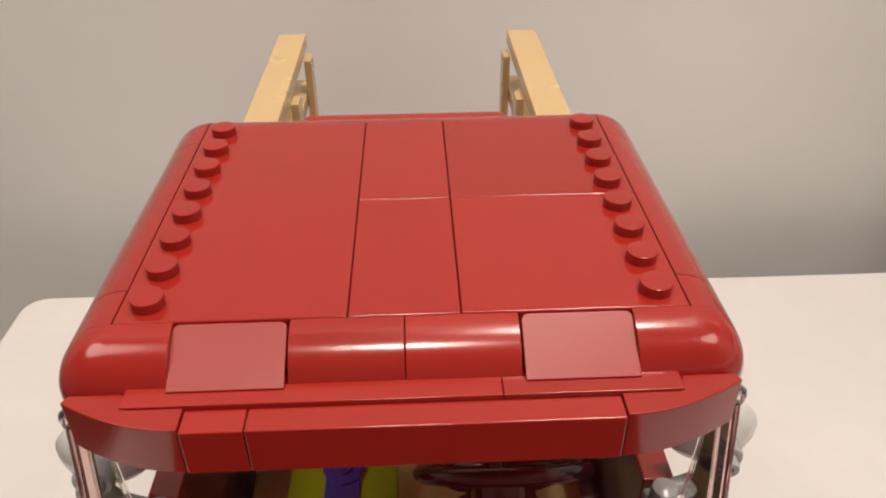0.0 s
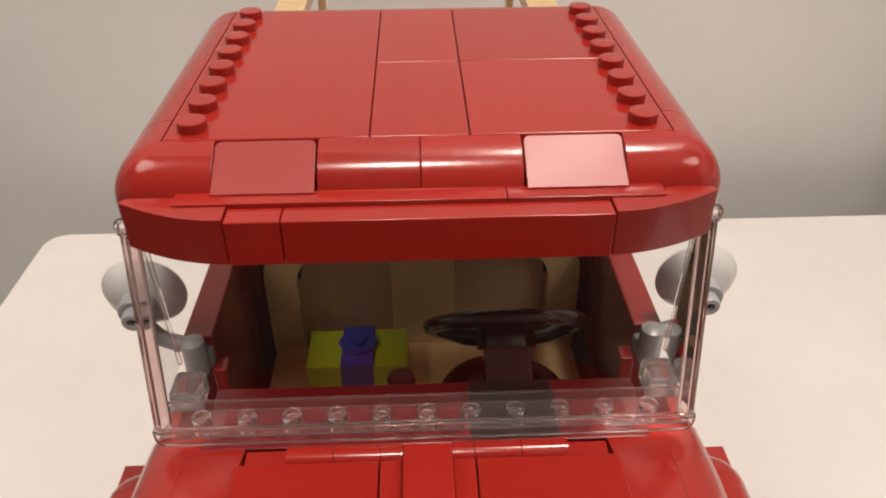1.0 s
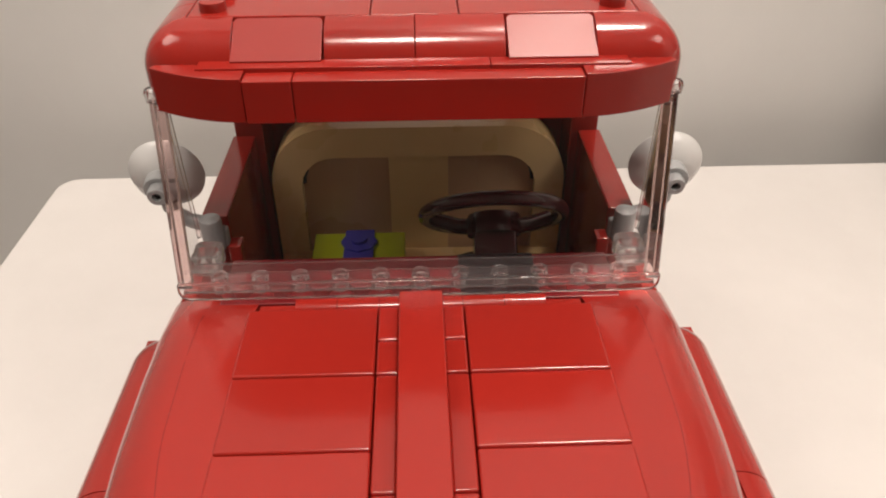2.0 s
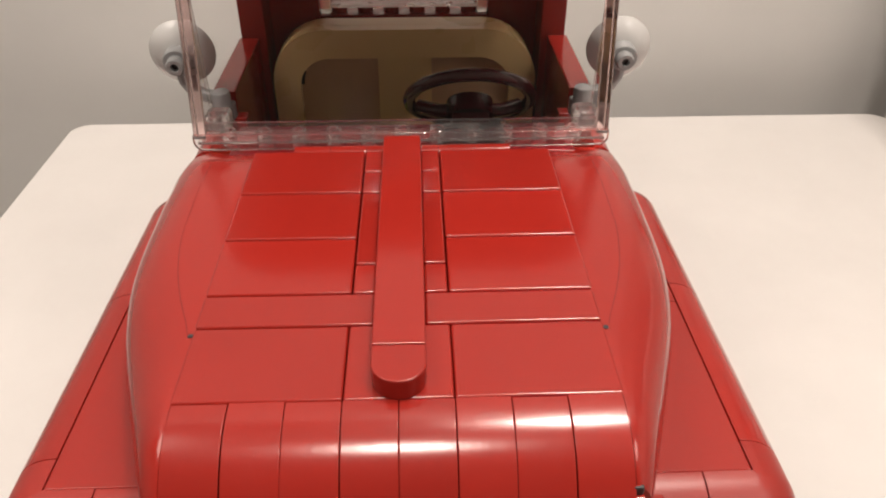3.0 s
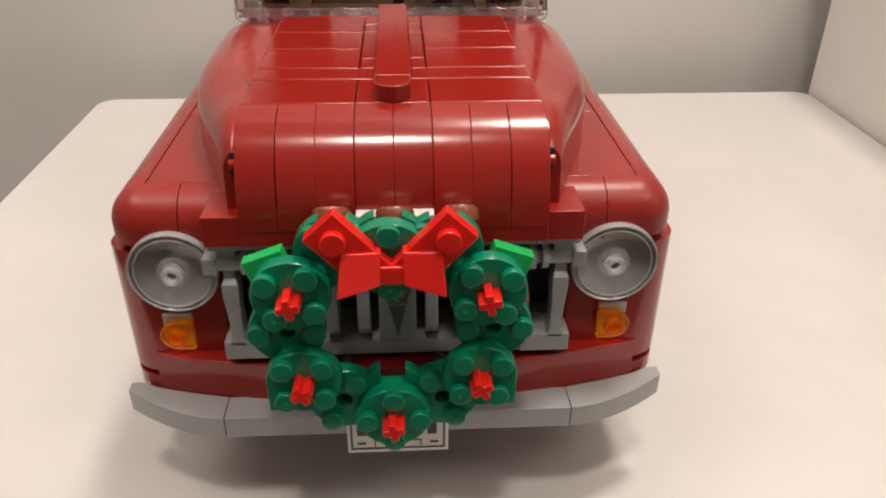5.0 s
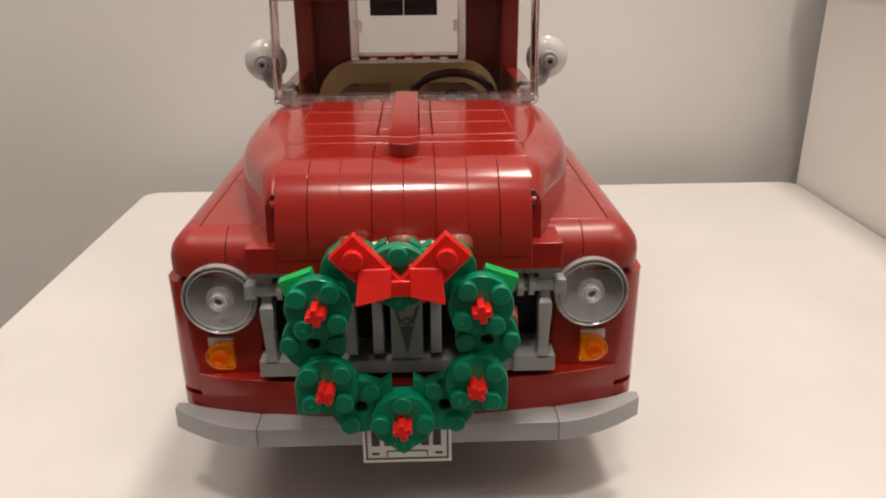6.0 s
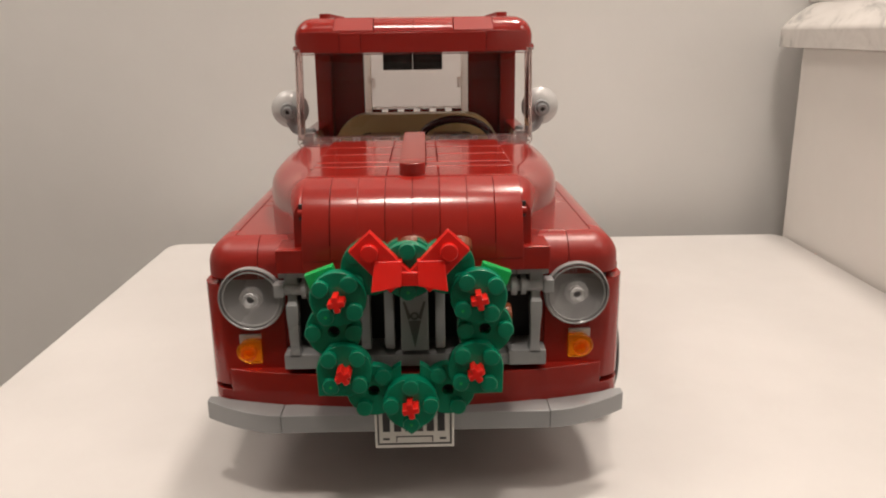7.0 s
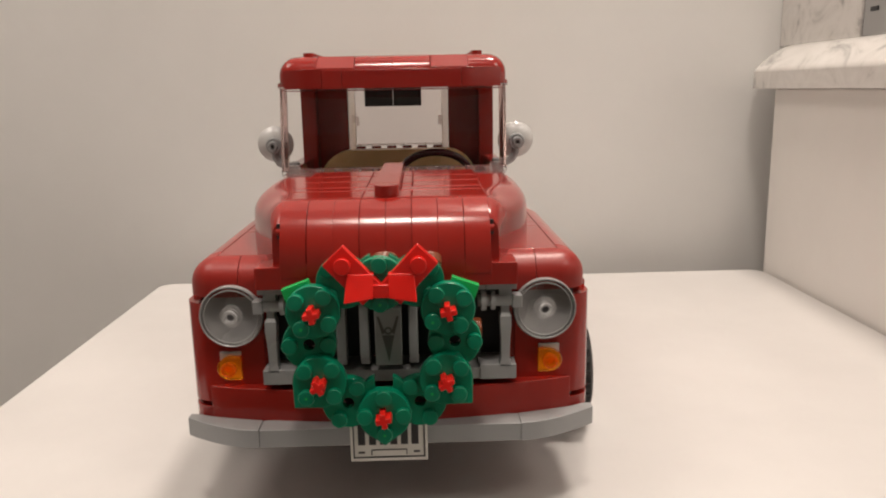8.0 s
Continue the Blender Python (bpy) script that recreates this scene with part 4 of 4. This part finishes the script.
part("axle", join(tube([(-56, 56, 22.2), (62, 56, 22.2)], 2.4, 12), tube([(-50, 226, 22.2), (50, 226, 22.2)], 2.4, 12)), SHADE, truck)
part("chassis", box(-34, 34, 6, 286, 26, 40, 0.5), SHADE, truck, "dark underside of the truck")

# ---- the wreath on the grille ----
wreath = thing("toy_wreath", 0, -19, 60, "green brick-built toy wreath with red berries and a red bow", "toy wreath")
WX, WZ, WR = -1.3, 62.5, 21.4
FRONT = -30.6


def facing_front(x, y, z, spin=0.0):
    """Local z points to the viewer in front of the truck (towards -y)."""
    return Matrix.Translation((x / 1000, y / 1000, z / 1000)) @ Matrix.Rotation(radians(90), 4, "X") @ Matrix.Rotation(radians(spin), 4, "Z")


round_plate = mesh_of("round_plate", lathe([(0, 0), (7.6, 0), (7.95, 0.3), (7.95, 2.8), (7.7, 3.15), (7.4, 3.2), (0, 3.2)], 40), GREEN)
stud_green = mesh_of("stud", lathe([(2.42, 0), (2.42, 1.4), (2.3, 1.62), (2.1, 1.72), (0, 1.72)], 22), GREEN)
pip = mesh_of("moulding_mark", lathe([(0.45, 0), (0.45, 0.06), (0, 0.06)], 10), LIME)
cross = []
for k in range(4):
    a = radians(90 * k)
    for u, v in ((2.35, -0.85), (2.35, 0.85), (0.85, 0.85)):
        cross.append((u * math.cos(a) - v * math.sin(a), u * math.sin(a) + v * math.cos(a)))
notch = [(7.9 * math.cos(radians(a)), 7.9 * math.sin(radians(a))) for a in range(20, 341, 10)] + [(3.2, -2.7), (3.2, 2.7)]
slotted_plate = mesh_of("slotted_plate", prism(notch, "z", 0, 3.2, 0.22), GREEN)
ring_plate = mesh_of("ring_plate", lathe([(1.7, 3.2), (1.7, 0), (7.6, 0), (7.95, 0.3), (7.95, 2.8), (7.7, 3.15), (7.4, 3.2), (1.7, 3.2)], 40, None, False), GREEN)
# Black floor, standing for the shade inside each plate's hole.
hole_floor = mesh_of("hole_floor", box(-1.3, 1.3, -1.3, 1.3, 0.2, 0.5, 0), INKSHADE)
brown_pin = mesh_of("round_pin", lathe([(0, -9.0), (2.3, -9.0), (2.3, -3.6), (3.7, -3.0), (3.9, -2.4), (3.9, -0.7), (3.6, -0.2), (3.0, 0), (0, 0.05)], 26), BROWN)
berry = mesh_of("berry_pin", prism(cross, "z", 0, 6.0, 0.35), SCARLET)
leaf_bright = mesh_of("leaf_plate", box(-4.2, 4.2, -3.6, 3.6, 0, 3.1, 0.2), LIME)
SPIN = {30: -8, 90: 45, 150: 9, 210: 2, 270: 45, 330: -4}
for a in range(0, 360, 30):
    x, z = WX + WR * math.cos(radians(a)), WZ + WR * math.sin(radians(a))
    upper = a % 60 == 30
    if a == 90:
        z -= 2.8
    elif a in (30, 150):
        x += 0.9 if a == 30 else -0.9
    y = FRONT + 3.2 if upper else FRONT + 6.5
    lower = a in (0, 180, 240, 300)
    spin = SPIN.get(a, a + 45 if lower else 90)
    ob = piece("round_plate" if upper or lower else "slotted_plate", round_plate if upper else ring_plate if lower else slotted_plate, wreath, facing_front(x, y, z, spin))
    if lower:
        pit = new("hole_floor", hole_floor)
        pit.parent = ob
    for u, v in ((4, 4), (-4, 4), (4, -4), (-4, -4)):
        st = new("stud", stud_green)
        st.parent = ob
        st.location = (u / 1000, v / 1000, 0.0032)
        if (u, v) == (-4, -4):
            mk = new("moulding_mark", pip)
            mk.parent = ob
            mk.location = (u / 1000, v / 1000, 0.00492)
    if upper and a != 90:
        piece("berry_pin", berry, wreath, facing_front(x, FRONT + 1.2, z, (a * 7) % 40), "bright red cross-shaped berry pin")
        if a in (30, 150):
            piece("leaf_plate", leaf_bright, wreath, facing_front(x + (4.2 if x > 0 else -4.2), FRONT + 6.2, z + 4.0, -20 if x > 0 else 20), "bright green square leaf plate")
    if a in (0, 180, 240, 300):
        piece("clip_bar", mesh_of("clip_bar", lathe([(1.5, 0), (1.5, 11.2)], 14), SHADE), wreath, facing_front(x, -13.4, z, 0))
piece("slotted_plate", slotted_plate, wreath, facing_front(WX, FRONT + 6.5, 81.6, 90))
piece("slotted_plate", slotted_plate, wreath, facing_front(WX, FRONT + 6.6, WZ - WR + 3.4, 90))
for pin_at in (at(-12.6, -19.6, 86.8, -38), at(0, -20.8, 87.2, -38), at(13.0, -19.4, 86.6, -38), at(-30.0, -15.6, 62.0, 0, -90, 0), at(28.8, -15.6, 62.0, 0, 90, 0)):
    piece("round_pin", brown_pin, wreath, pin_at, "reddish-brown round pin")
for a, ds, reach in ((210, 225, 10.9), (330, 315, 10.9), (270, 270, 9.8)):
    x, z = WX + WR * math.cos(radians(a)), WZ + WR * math.sin(radians(a))
    d = radians(ds)
    tip = [(0, 0)] + [(7.9 * math.cos(d + radians(k)), 7.9 * math.sin(d + radians(k))) for k in (-45, )] + [(reach * math.cos(d), reach * math.sin(d))] + [(7.9 * math.cos(d + radians(45)), 7.9 * math.sin(d + radians(45)))]
    part("leaf_tip", prism([(x + u, z + v) for u, v in tip], "y", FRONT + 0.3, FRONT + 3.0, 0.15), GREEN, wreath)
# the bow
BX, BZ = -0.7, 1.6
bow = part("bow", box(BX - 2.3, BX + 2.3, -34.6, -30.8, BZ + 76.4, BZ + 80.4, 0.4), SCARLET, wreath, "bright red bow of four small pieces")
stud_red = mesh_of("stud", lathe([(2.42, 0), (2.42, 1.4), (2.3, 1.62), (2.1, 1.72), (0, 1.72)], 22), SCARLET)
for s in (-1, 1):
    loop = prism([(-4, -12), (4, -12), (4, 4), (-4, 4)], "z", 0, 3.2, 0.25)
    m = Matrix.Translation((BX + s * 10.6, -30.8, BZ + 85.8)) @ Matrix.Rotation(radians(90), 4, "X") @ Matrix.Rotation(radians(s * -43), 4, "Z")
    loop.transform(m)
    part("bow_loop", loop, SCARLET, bow)
    piece("stud", stud_red, bow, facing_front(BX + s * 10.6, -34.0, BZ + 85.8))
    end = loft([[(BX + s * 2.0, -31.4, BZ + 83.4), (BX + s * 9.4, -31.2, BZ + 83.4), (BX + s * 9.4, -34.6, BZ + 83.4), (BX + s * 2.0, -34.4, BZ + 83.4)],
                [(BX + s * 2.2, -31.6, BZ + 76.4), (BX + s * 10.1, -33.0, BZ + 76.2), (BX + s * 10.1, -39.0, BZ + 76.2), (BX + s * 2.2, -34.9, BZ + 76.4)]], True, True)
    part("bow_end", soften(end, 0.25), SCARLET, bow)

# ---- the small gift on the seat ----
lay_from(CAB_Y)
gift = thing("toy_gift_box", -16.5, 140 + CAB_Y, 67.5, "lime green toy gift box with a blue ribbon on the seat", "gift box")
part("box", box(-29.0, -4.2, 133.6, 147.4, 67.5, 74.6, 0.3), YELLOWGREEN, gift)
part("ribbon", box(-20.6, -12.6, 133.2, 147.8, 67.5, 75.4, 0.25), BLUE, gift)
part("ribbon_bow", join(drum(4.9, 0.9, 0.3, 8, Matrix.Translation((-16.6, 141.5, 75.2))), drum(2.2, 1.8, 0.3, 16, Matrix.Translation((-16.6, 141.5, 75.2)))), BLUE, gift)
